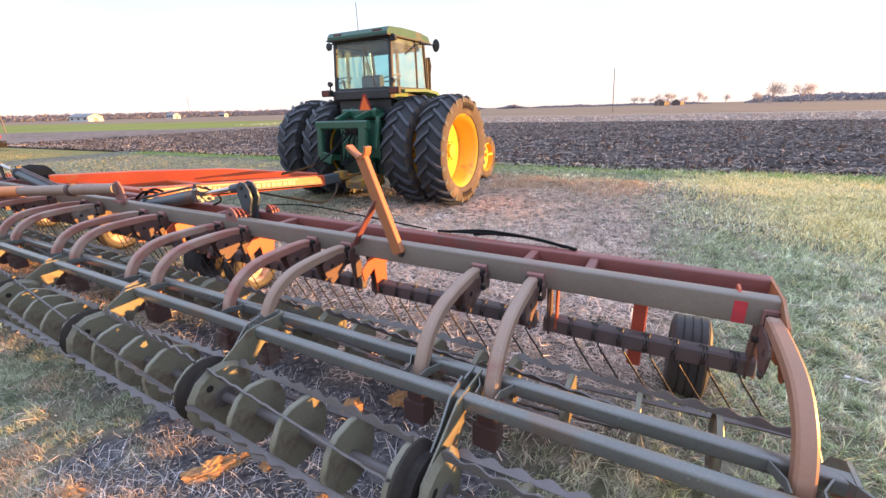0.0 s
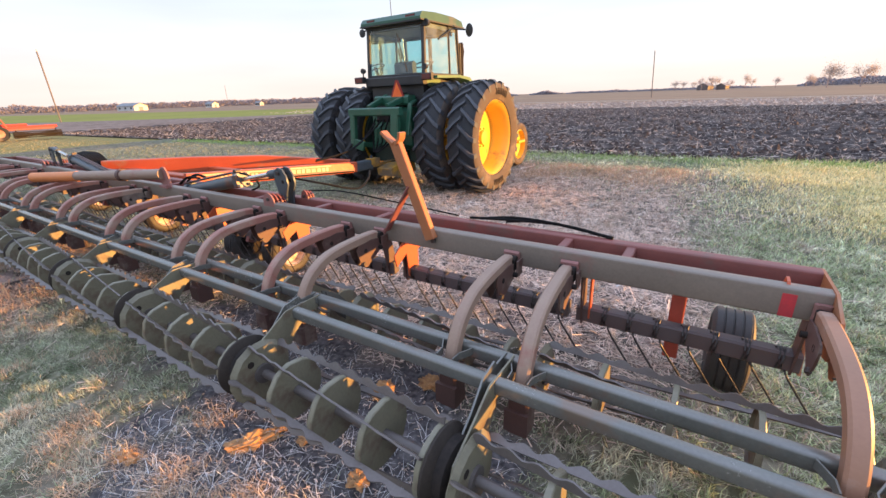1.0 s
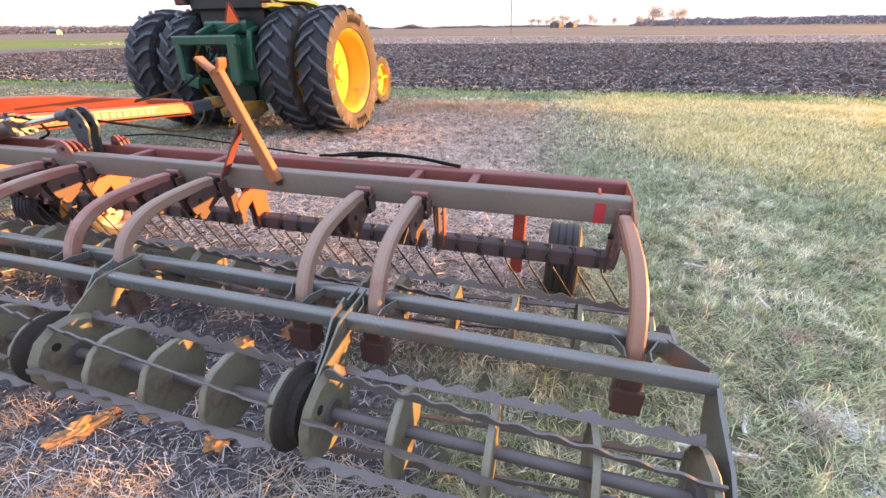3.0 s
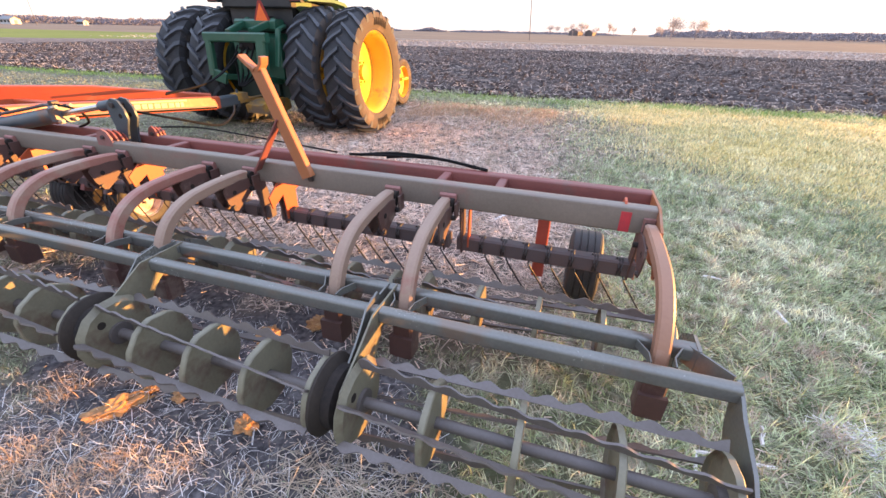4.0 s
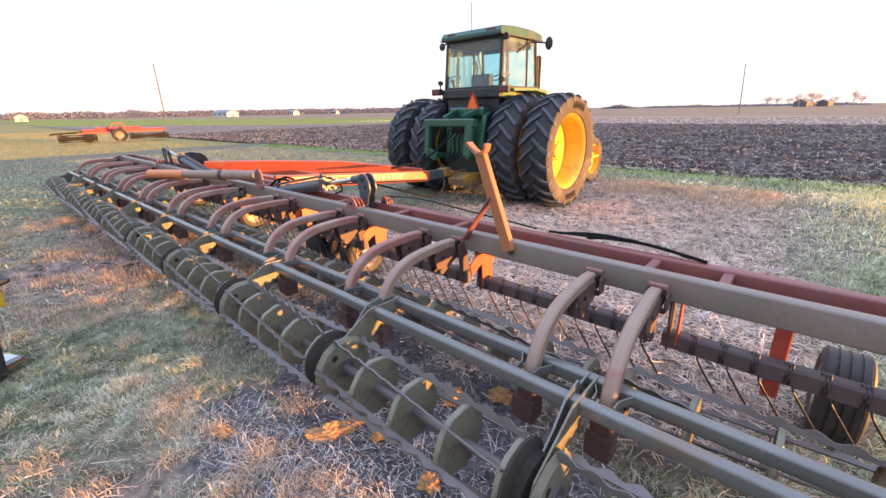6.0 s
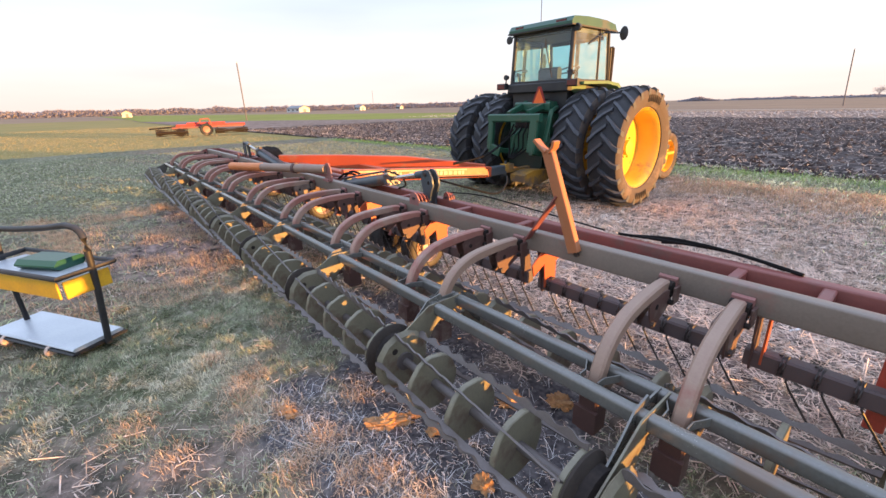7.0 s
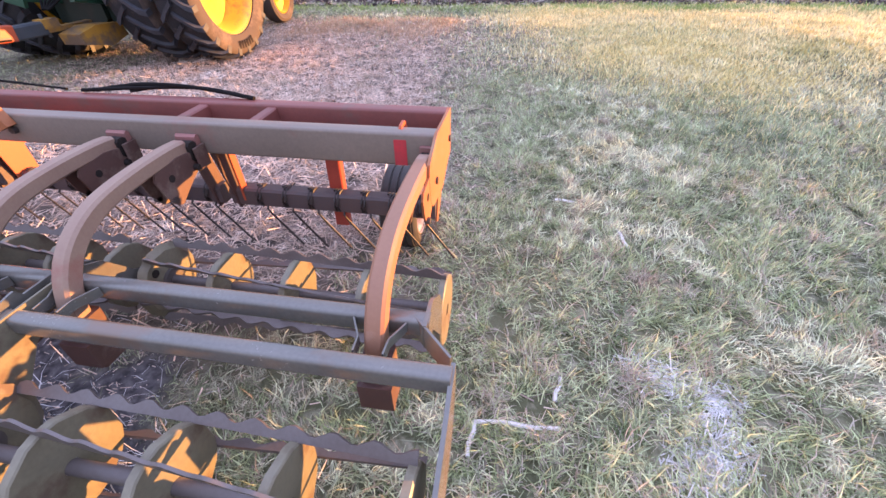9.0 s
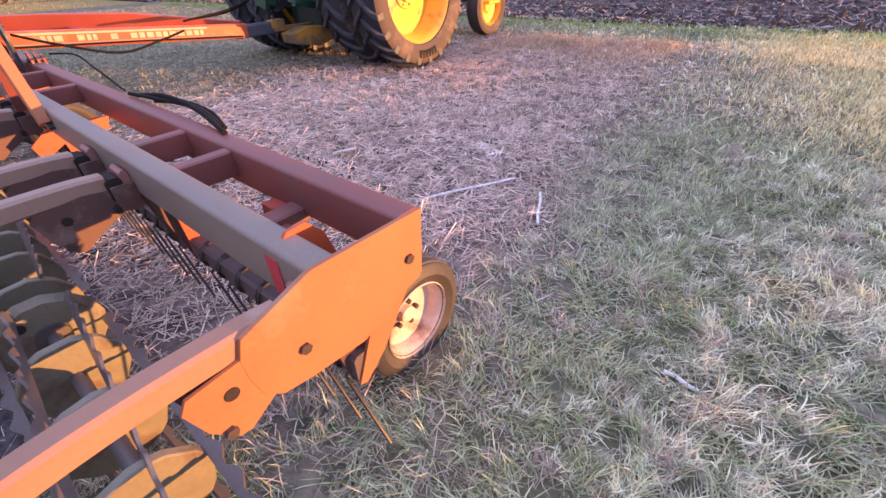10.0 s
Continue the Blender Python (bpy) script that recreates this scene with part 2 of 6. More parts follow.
def soil_material(name, a, b, c, scale, patch, rough=0.95, bump=0.6, low=0.42, high=0.6, dist=0.03):
    """Ground: two colours by a patch noise, a third in fine speckles, with relief."""
    m = bpy.data.materials.new(name)
    m.use_nodes = True
    n, l = m.node_tree.nodes, m.node_tree.links
    bsdf = n["Principled BSDF"]
    bsdf.inputs["Roughness"].default_value, bsdf.inputs["Specular IOR Level"].default_value = rough, 0.15
    tc = n.new("ShaderNodeTexCoord")
    noises = []
    for sc in (patch, scale, scale * 7):
        t = n.new("ShaderNodeTexNoise")
        t.inputs["Scale"].default_value, t.inputs["Detail"].default_value, t.inputs["Roughness"].default_value = sc, 8.0, 0.62
        l.new(tc.outputs["Object"], t.inputs["Vector"])
        noises.append(t)
    r1, r2 = n.new("ShaderNodeValToRGB"), n.new("ShaderNodeMapRange")
    r1.color_ramp.elements[0].position, r1.color_ramp.elements[1].position = low, high
    r1.color_ramp.elements[0].color, r1.color_ramp.elements[1].color = (*a, 1), (*b, 1)
    l.new(noises[0].outputs[0], r1.inputs[0])
    r2.inputs[1].default_value, r2.inputs[2].default_value = 0.5, 0.66
    l.new(noises[1].outputs[0], r2.inputs[0])
    mx = n.new("ShaderNodeMix")
    mx.data_type = "RGBA"
    l.new(r2.outputs[0], mx.inputs[0])
    l.new(r1.outputs[0], mx.inputs[6])
    mx.inputs[7].default_value = (*c, 1)
    l.new(mx.outputs[2], bsdf.inputs["Base Color"])
    add = n.new("ShaderNodeMath")
    l.new(noises[1].outputs[0], add.inputs[0])
    l.new(noises[2].outputs[0], add.inputs[1])
    bp = n.new("ShaderNodeBump")
    bp.inputs["Strength"].default_value, bp.inputs["Distance"].default_value = bump, dist
    l.new(add.outputs[0], bp.inputs["Height"])
    l.new(bp.outputs[0], bsdf.inputs["Normal"])
    return m


M_TURF = soil_material("turf", (0.098, 0.110, 0.062), (0.175, 0.172, 0.105), (0.36, 0.34, 0.25), 9.0, 0.5)
M_FIELD_GRASS = soil_material("far_mown_grass", (0.25, 0.205, 0.07), (0.30, 0.225, 0.08), (0.27, 0.21, 0.09), 0.9, 0.10, bump=0.3)
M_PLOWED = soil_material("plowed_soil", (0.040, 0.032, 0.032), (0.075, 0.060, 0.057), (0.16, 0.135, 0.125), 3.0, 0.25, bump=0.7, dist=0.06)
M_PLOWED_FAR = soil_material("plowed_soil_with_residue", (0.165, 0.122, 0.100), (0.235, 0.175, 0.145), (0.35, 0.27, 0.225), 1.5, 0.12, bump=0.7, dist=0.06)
M_STUBBLE = soil_material("tan_stubble", (0.28, 0.185, 0.12), (0.23, 0.155, 0.105), (0.30, 0.21, 0.14), 0.2, 0.03, bump=0.2)
M_WHEAT = soil_material("green_crop", (0.24, 0.245, 0.05), (0.20, 0.205, 0.045), (0.27, 0.25, 0.07), 0.5, 0.05, bump=0.2)
M_ROAD = soil_material("pale_gravel_road", (0.42, 0.37, 0.31), (0.36, 0.31, 0.26), (0.46, 0.41, 0.35), 0.5, 0.1, bump=0.1)


def blade_material(name, tones, patch=0.7, fine=4.0, island=0.35, through=0.25):
    """Thin plant stuff: a run of tones by patches at two sizes, each blade lighter or darker, some light coming through."""
    m = bpy.data.materials.new(name)
    m.use_nodes = True
    n, l = m.node_tree.nodes, m.node_tree.links
    bsdf = n["Principled BSDF"]
    bsdf.inputs["Roughness"].default_value, bsdf.inputs["Specular IOR Level"].default_value = 0.75, 0.2
    tc, geo, hsv, rng, mix = n.new("ShaderNodeTexCoord"), n.new("ShaderNodeNewGeometry"), n.new("ShaderNodeHueSaturation"), n.new("ShaderNodeMapRange"), n.new("ShaderNodeMix")
    mix.inputs[0].default_value = 0.38
    for sc, slot in ((patch, 2), (fine, 3)):
        tex = n.new("ShaderNodeTexNoise")
        tex.inputs["Scale"].default_value, tex.inputs["Detail"].default_value = sc, 4.0
        l.new(tc.outputs["Object"], tex.inputs["Vector"])
        l.new(tex.outputs[0], mix.inputs[slot])
    ramp = n.new("ShaderNodeValToRGB")
    els = ramp.color_ramp.elements
    els[0].position, els[0].color = 0.36, (*tones[0], 1)
    els[1].position, els[1].color = 0.64, (*tones[-1], 1)
    for k, tone in enumerate(tones[1:-1]):
        els.new(0.36 + 0.28 * (k + 1) / (len(tones) - 1)).color = (*tone, 1)
    l.new(mix.outputs[0], ramp.inputs[0])
    rng.inputs[3].default_value, rng.inputs[4].default_value = 1 - island, 1 + island
    l.new(geo.outputs["Random Per Island"], rng.inputs[0])
    l.new(rng.outputs[0], hsv.inputs["Value"])
    l.new(ramp.outputs[0], hsv.inputs["Color"])
    l.new(hsv.outputs[0], bsdf.inputs["Base Color"])
    thin, both = n.new("ShaderNodeBsdfTranslucent"), n.new("ShaderNodeMixShader")
    l.new(hsv.outputs[0], thin.inputs["Color"])
    both.inputs[0].default_value = through
    l.new(bsdf.outputs[0], both.inputs[1])
    l.new(thin.outputs[0], both.inputs[2])
    l.new(both.outputs[0], n["Material Output"].inputs[0])
    return m


M_GRASS = blade_material("frosty_green_grass_blades", ((0.19, 0.25, 0.13), (0.55, 0.60, 0.38), (0.33, 0.39, 0.20), (0.75, 0.76, 0.56), (0.78, 0.69, 0.41)), 0.8, 8.0, 0.6)
# duller copy of the green tones: the machine's shade put into blade colour
M_DULL_GRASS = blade_material("shade_dulled_grass", ((0.18, 0.22, 0.125), (0.44, 0.46, 0.32), (0.29, 0.315, 0.185), (0.60, 0.56, 0.42), (0.55, 0.46, 0.29)), 0.9, 8.0, 0.5)
M_OLIVE_GRASS = blade_material("short_olive_grass", ((0.26, 0.285, 0.155), (0.38, 0.39, 0.24), (0.31, 0.325, 0.185), (0.46, 0.44, 0.29)), 0.4, 3.0, 0.2, 0.1)
M_EDGE_GRASS = blade_material("lush_green_grass", ((0.18, 0.30, 0.08), (0.32, 0.46, 0.14), (0.24, 0.36, 0.10), (0.46, 0.52, 0.24)), 0.6, 4.0, 0.4)
M_DRY = blade_material("dry_grass_blades", ((0.34, 0.285, 0.225), (0.60, 0.53, 0.45), (0.43, 0.345, 0.26), (0.70, 0.64, 0.56)), 0.9, 9.0)
M_TAN = blade_material("matted_tan_grass", ((0.40, 0.26, 0.17), (0.66, 0.46, 0.31), (0.50, 0.33, 0.22), (0.76, 0.58, 0.42)), 0.8, 6.0)
M_STRAW = blade_material("bleached_straw", ((0.48, 0.36, 0.295), (0.78, 0.63, 0.54), (0.53, 0.40, 0.32), (0.90, 0.79, 0.71)), 1.5, 9.0, 0.4, 0.1)
M_RESIDUE = blade_material("weathered_corn_residue", ((0.34, 0.285, 0.26), (0.48, 0.42, 0.38), (0.60, 0.54, 0.50)), 0.5, 5.0, 0.4, 0.1)
M_CLUMP = material("dry_soil_clump", (0.52, 0.29, 0.13), (0.30, 0.16, 0.08), 0.95, 0.0, 12.0, 60.0, 0.8)
# crowns of far trees: leaf and twig tones greyed to paint in haze
M_GOLD_LEAVES = blade_material("haze_greyed_autumn_leaves", ((0.46, 0.41, 0.38), (0.54, 0.47, 0.43)), 0.4, 2.0, 0.15, 0.4)
M_TWIGS = blade_material("haze_paled_bare_twigs", ((0.42, 0.35, 0.33), (0.52, 0.43, 0.41)), 0.4, 2.0, 0.15, 0.4)
M_DRY_STRIP = blade_material("tan_green_grass", ((0.36, 0.31, 0.15), (0.46, 0.37, 0.19), (0.40, 0.34, 0.17), (0.52, 0.41, 0.23)), 0.15, 1.0)
# pale yellow tones carry the low sun's glow on distant grass
M_YELLOW_GRASS = blade_material("sunlit_yellow_grass", ((0.70, 0.60, 0.28), (0.95, 0.80, 0.46), (0.78, 0.66, 0.32), (0.98, 0.87, 0.56)), 0.5, 3.0)
M_PALE_STRAW = blade_material("frosted_pale_straw", ((0.62, 0.60, 0.59), (0.78, 0.76, 0.76), (0.86, 0.85, 0.86)), 3.0, 12.0, 0.15, 0.1)
# ---- mesh tools ----
class Geo:
    """Vertices and faces gathered for one mesh."""

    def __init__(self):
        self.v, self.f = [], []

    def add(self, verts, faces, m=None):
        k = len(self.v)
        self.v += [tuple(m @ Vector(p)) for p in verts] if m else [tuple(p) for p in verts]
        self.f += [tuple(i + k for i in f) for f in faces]
        return self

    def join(self, other, m=None):
        return self.add(other.v, other.f, m)

    def box(self, c, s, m=None, b=0.0):
        """A box with chamfered long edges when b is given (along its longest side)."""
        x, y, z = (v / 2 for v in s)
        if b:
            axis = max(range(3), key=lambda i: s[i])
            o = [i for i in range(3) if i != axis]
            p, q = s[o[0]] / 2, s[o[1]] / 2
            ring = [(p, q - b), (p - b, q), (b - p, q), (-p, q - b), (-p, b - q), (b - p, -q), (p - b, -q), (p, b - q)]
            vs = []
            for e in (-1, 1):
                for u, w in ring:
                    pt = [0, 0, 0]
                    pt[axis], pt[o[0]], pt[o[1]] = e * s[axis] / 2, u, w
                    vs.append(tuple(a + d for a, d in zip(pt, c)))
            fs = [(i, (i + 1) % 8, 8 + (i + 1) % 8, 8 + i) for i in range(8)] + [tuple(range(7, -1, -1)), tuple(range(8, 16))]
            return self.add(vs, fs, m)
        vs = [(c[0] + a * x, c[1] + d * y, c[2] + e * z) for a in (-1, 1) for d in (-1, 1) for e in (-1, 1)]
        return self.add(vs, [(0, 1, 3, 2), (4, 6, 7, 5), (0, 4, 5, 1), (2, 3, 7, 6), (0, 2, 6, 4), (1, 5, 7, 3)], m)

    def sweep(self, pts, section, up=(0, 0, 1), closed=True):
        """A section of (side, up) pairs carried along points."""
        pts = [Vector(p) for p in pts]
        n, up = len(section), Vector(up)
        vs = []
        for i, p in enumerate(pts):
            t = (pts[min(i + 1, len(pts) - 1)] - pts[max(i - 1, 0)]).normalized()
            side = t.cross(up)
            side = side.normalized() if side.length > 1e-4 else Vector((1, 0, 0))
            over = side.cross(t).normalized()
            vs += [tuple(p + side * a + over * b) for a, b in section]
        fs = []
        for i in range(len(pts) - 1):
            fs += [(i * n + j, i * n + (j + 1) % n, (i + 1) * n + (j + 1) % n, (i + 1) * n + j) for j in range(n)]
        if closed:
            fs += [tuple(range(n - 1, -1, -1)), tuple(range((len(pts) - 1) * n, len(pts) * n))]
        return self.add(vs, fs)

    def rod(self, pts, r, n=10, up=(0, 0, 1)):
        return self.sweep(pts, [(r * math.cos(2 * math.pi * i / n), r * math.sin(2 * math.pi * i / n)) for i in range(n)], up)

    def bar(self, pts, w, h, b=0.006, up=(0, 0, 1)):
        x, y = w / 2, h / 2
        return self.sweep(pts, [(x, y - b), (x - b, y), (b - x, y), (-x, y - b), (-x, b - y), (b - x, -y), (x - b, -y), (x, b - y)], up)

    def prism(self, poly, x0, x1, b=0.0):
        """A polygon in (y, z) thickened from x0 to x1."""
        n = len(poly)
        vs = [(x0, y, z) for y, z in poly] + [(x1, y, z) for y, z in poly]
        return self.add(vs, [(i, (i + 1) % n, n + (i + 1) % n, n + i) for i in range(n)] + [tuple(range(n - 1, -1, -1)), tuple(range(n, 2 * n))])

    def lathe(self, profile, n=32, m=None, close=False):
        """A profile of (radius, x) turned about the x axis."""
        k = len(profile)
        vs = [(x, r * math.cos(2 * math.pi * i / n), r * math.sin(2 * math.pi * i / n)) for i in range(n) for r, x in profile]
        last = k if close else k - 1
        fs = [(i * k + j, i * k + (j + 1) % k, ((i + 1) % n) * k + (j + 1) % k, ((i + 1) % n) * k + j) for i in range(n) for j in range(last)]
        return self.add(vs, fs, m)

    def mesh(self, name, mat, angle=38):
        me = bpy.data.meshes.new(name)
        me.from_pydata(self.v, [], self.f)
        bm = bmesh.new()
        bm.from_mesh(me)
        bmesh.ops.recalc_face_normals(bm, faces=bm.faces)
        bm.to_mesh(me)
        bm.free()
        me.polygons.foreach_set("use_smooth", [True] * len(me.polygons))
        me.set_sharp_from_angle(angle=radians(angle))
        me.materials.append(mat)
        return me


def part(name, geo, mat, parent, label="", m=None):
    """One mesh under a thing or a part; geo may be a Geo or a mesh to share."""
    ob = new(name, geo.mesh(name, mat) if isinstance(geo, Geo) else geo)
    ob.parent = parent
    if m is not None:
        ob.matrix_local = m
    if label:
        tagged(ob, label)
    return ob


def thing(name, label, category, m=None, group="", kind=""):
    ob = new(name)
    ob.empty_display_size = 0.1
    if m is not None:
        ob.matrix_world = m
    return tagged(ob, label, category, group, kind)


def solid(name, geo, mat, label, category, group="", kind=""):
    return tagged(new(name, geo.mesh(name, mat)), label, category, group, kind)


def fast_mesh(name, verts, faces, mat, smooth=False):
    """A large mesh from arrays: verts (n, 3), faces (k, 3 or 4)."""
    me = bpy.data.meshes.new(name)
    verts, faces = np.asarray(verts, np.float32), np.asarray(faces, np.int32)
    me.vertices.add(len(verts))
    me.vertices.foreach_set("co", verts.ravel())
    w = faces.shape[1]
    me.loops.add(faces.size)
    me.loops.foreach_set("vertex_index", faces.ravel())
    me.polygons.add(len(faces))
    me.polygons.foreach_set("loop_start", np.arange(0, faces.size, w, dtype=np.int32))
    me.polygons.foreach_set("use_smooth", np.full(len(faces), smooth))
    me.materials.append(mat)
    me.update(calc_edges=True)
    me.validate()
    return me


# ---- ground and fields ----
def sheet(name, corners, z, mat, label, category):
    n = len(corners)
    me = bpy.data.meshes.new(name)
    me.from_pydata([(x, y, z) for x, y in corners], [], [tuple(range(n))])
    me.materials.append(mat)
    return tagged(new(name, me), label, category, kind="structure")


SOD_SPOTS = [(-2.75, 0.38, 0.10), (-2.39, 0.52, 0.13), (-2.25, 0.42, 0.10), (-2.13, 0.36, 0.11), (-1.90, 0.33, 0.10), (-1.92, 0.53, 0.08), (-1.58, 0.60, 0.12), (-1.77, 0.89, 0.09), (-1.95, 0.01, 0.14), (-1.48, 0.42, 0.12), (-1.18, 0.72, 0.11), (-1.30, 0.62, 0.09), (-0.99, 0.77, 0.07), (-3.0, 0.87, 0.12), (-3.4, 0.51, 0.10), (-2.3, -0.15, 0.14)]   # x, y, radius of raised tufts of dry sod


def height(x, y):
    """The unevenness of the yard, in metres."""
    swell = 0.055 * math.exp(-((x + 0.6) / 1.5) ** 2 - ((y - 9.0) / 0.9) ** 2) + 0.16 * math.exp(-((x - 5.0) / 2.0) ** 2 - ((y - 7.8) / 2.3) ** 2)
    worn = 0.034 * min(max((-1.0 - x) / 1.5, 0), 1) * min(max((3.0 - y) / 1.0, 0), 1)      # trodden lumps beside the baskets
    far_lumps = 0.020 * min(max((y - 5.0) / 2.0, 0), 1) * noise.noise((x * 2.4, y * 2.4, 21.0))
    sod = max(0.032 * math.exp(-((x - a) ** 2 + (y - b) ** 2) / (1.3 * r) ** 2) for a, b, r in SOD_SPOTS)
    return swell + sod + far_lumps + worn * noise.noise((x * 4.2, y * 4.2, 11.0)) + 0.018 * noise.noise((x * 0.55, y * 0.9, 3.1)) + 0.012 * noise.noise((x * 1.6, y * 1.6, 5.1)) + 0.010 * noise.noise((x * 3.5, y * 3.5, 7.7)) + 0.006 * noise.noise((x * 11, y * 11, 1.7))


SOIL_SPOTS = [(-1.25, 0.95, 0.50), (-0.75, 0.98, 0.55), (-1.78, 0.60, 0.20), (-2.05, 0.72, 0.16), (-0.42, 1.05, 0.22), (-1.9, 1.1, 0.3), (-1.72, 0.52, 0.16), (-0.95, 0.80, 0.30), (-1.25, 0.78, 0.42), (-1.62, 0.82, 0.30), (-1.05, 1.45, 0.50), (-1.85, 1.5, 0.45), (-0.45, 1.32, 0.32), (-2.7, 1.5, 0.45), (-0.15, 1.12, 0.22)]   # x, y, radius of soil scraped bare
STRAW_SPOTS = [(1.60, 1.87, 0.05), (1.68, 1.83, 0.07), (1.78, 1.80, 0.07), (1.90, 1.77, 0.06), (1.80, 1.60, 0.10), (1.73, 1.46, 0.10)]   # a bleached mat of old straw


def scraped(x, y):
    """How far the soil is scraped bare, from 0 to 1, with ragged edges."""
    rag = 0.35 * noise.noise((x * 4, y * 4, 2.0)) + 0.25 * noise.noise((x * 11, y * 11, 6.0))
    return min(max(max(1.15 - math.hypot(x - a, y - b) / r + rag for a, b, r in SOIL_SPOTS) * 2.2, 0), 1)


def bare(x, y):
    """How bare the yard is, from 0 (grass) to 1 (dirt and straw)."""
    a = 0.9 * noise.noise((x * 0.35, y * 0.35, 9.0)) + 0.5 * noise.noise((x * 1.3, y * 1.3, 4.0)) + 0.3 * noise.noise((x * 4, y * 4, 4.0))
    lane = (0.35 + 0.65 * min(max((x + 4.6) / 1.6, 0), 1)) * min(max((1.15 - x - 0.10 * (y - 4)) / 1.2, 0), 1) * min(max((10.6 - y) / 2.0, 0), 1) * min(max((y - 0.9) / 1.2, 0), 1)
    worn = 0.36 * min(max((-0.6 - x) / 1.2, 0), 1) * min(max((2.4 - y) / 1.0, 0), 1) * min(max((x + 10) / 3.0, 0), 1)
    worn += 0.35 * min(max((-4.2 - x) / 0.8, 0), 1) * min(max((x + 9.5) / 2.0, 0), 1) * min(max((1.9 - y) / 0.5, 0), 1)
    worn -= 0.65 * math.exp(-((x + 3.2) / 0.75) ** 2 - ((y - 0.05) / 0.5) ** 2)      # a patch of green left beside the baskets
    worn -= 0.7 * math.exp(-((x - 0.35) / 0.55) ** 2 - ((y - 1.3) / 0.55) ** 2)      # grass under the last baskets
    return min(max(0.10 + 0.78 * lane + worn + (0.40 + 0.6 * max(worn, 0)) * a, 0), 1)


FX, FY0, FSTEP, FNX, FNY = -13.0, -3.0, 0.03, 740, 520      # a fine grid over the yard on which its unevenness is kept


def field_of(f):
    return np.array([[f(FX + FSTEP * i, FY0 + FSTEP * j) for i in range(FNX)] for j in range(FNY)], np.float32)


HEIGHT, BARE, SCRAPED = field_of(height), field_of(bare), field_of(scraped)
CLUMPS = field_of(lambda x, y: 0.5 + 1.3 * noise.noise((x * 9, y * 9, 1.0)) + 0.6 * noise.noise((x * 22, y * 22, 1.0)))
COMB = field_of(lambda x, y: 7 * noise.noise((x * 1.6, y * 1.6, 3.0)) + 3 * noise.noise((x * 5, y * 5, 8.0)))


def read(field, x, y):
    i, j = np.clip(((x - FX) / FSTEP + 0.5).astype(int), 0, FNX - 1), np.clip(((y - FY0) / FSTEP + 0.5).astype(int), 0, FNY - 1)
    return field[j, i]


def yard_material():
    """Turf that gives way to trodden dirt where the attribute 'bare' says so."""
    m = M_TURF.copy()
    m.name = "yard_turf_and_dirt"
    n, l = m.node_tree.nodes, m.node_tree.links
    bsdf = n["Principled BSDF"]
    grass = bsdf.inputs["Base Color"].links[0].from_socket
    tc, tex, at = n.new("ShaderNodeTexCoord"), n.new("ShaderNodeTexNoise"), n.new("ShaderNodeAttribute")
    at.attribute_name = "bare"
    tex.inputs["Scale"].default_value, tex.inputs["Detail"].default_value = 6.0, 10.0
    tex.inputs["Roughness"].default_value = 0.7
    l.new(tc.outputs["Object"], tex.inputs["Vector"])
    ramp = n.new("ShaderNodeValToRGB")
    els = ramp.color_ramp.elements
    els[0].position, els[0].color = 0.40, (0.048, 0.038, 0.036, 1)
    els[1].position, els[1].color = 0.64, (0.37, 0.27, 0.235, 1)
    l.new(tex.outputs[0], ramp.inputs[0])
    mx = n.new("ShaderNodeMix")
    mx.data_type = "RGBA"
    l.new(at.outputs["Fac"], mx.inputs[0])
    l.new(grass, mx.inputs[6])
    l.new(ramp.outputs[0], mx.inputs[7])
    # damp dark soil where the sod is scraped off
    dark, soil, grit = n.new("ShaderNodeAttribute"), n.new("ShaderNodeValToRGB"), n.new("ShaderNodeTexNoise")
    dark.attribute_name = "scraped"
    grit.inputs["Scale"].default_value, grit.inputs["Detail"].default_value = 30.0, 6.0
    l.new(tc.outputs["Object"], grit.inputs["Vector"])
    soil.color_ramp.elements[0].position, soil.color_ramp.elements[0].color = 0.35, (0.058, 0.053, 0.058, 1)
    soil.color_ramp.elements[1].position, soil.color_ramp.elements[1].color = 0.70, (0.185, 0.170, 0.175, 1)
    l.new(grit.outputs[0], soil.inputs[0])
    over = n.new("ShaderNodeMix")
    over.data_type = "RGBA"
    l.new(dark.outputs["Fac"], over.inputs[0])
    l.new(mx.outputs[2], over.inputs[6])
    l.new(soil.outputs[0], over.inputs[7])
    mx = over
    l.new(mx.outputs[2], bsdf.inputs["Base Color"])
    return m


EDGE_A, EDGE_B = 11.75, 0.03                 # the plowed field begins at y = A + B x


def yard():
    xs, ys = np.concatenate([np.linspace(-24, -9, 90), np.linspace(-8.93, 9, 300)]), np.linspace(-6, 12.4, 300)
    vs = [(x, y, height(x, y)) for y in ys for x in xs]
    w = len(xs)
    j, i = np.meshgrid(np.arange(len(ys) - 1), np.arange(w - 1), indexing="ij")
    a = (j * w + i).ravel()
    me = fast_mesh("grass_yard", vs, np.stack([a, a + 1, a + w + 1, a + w], 1), yard_material(), True)
    at = me.attributes.new("bare", "FLOAT", "POINT")
    at.data.foreach_set("value", np.array([bare(x, y) for x, y, _ in vs], np.float32))
    at = me.attributes.new("scraped", "FLOAT", "POINT")
    at.data.foreach_set("value", np.array([scraped(x, y) for x, y, _ in vs], np.float32))
    tagged(new("grass_yard", me), "worn grass yard with bare dirt and straw", "grass", kind="structure")


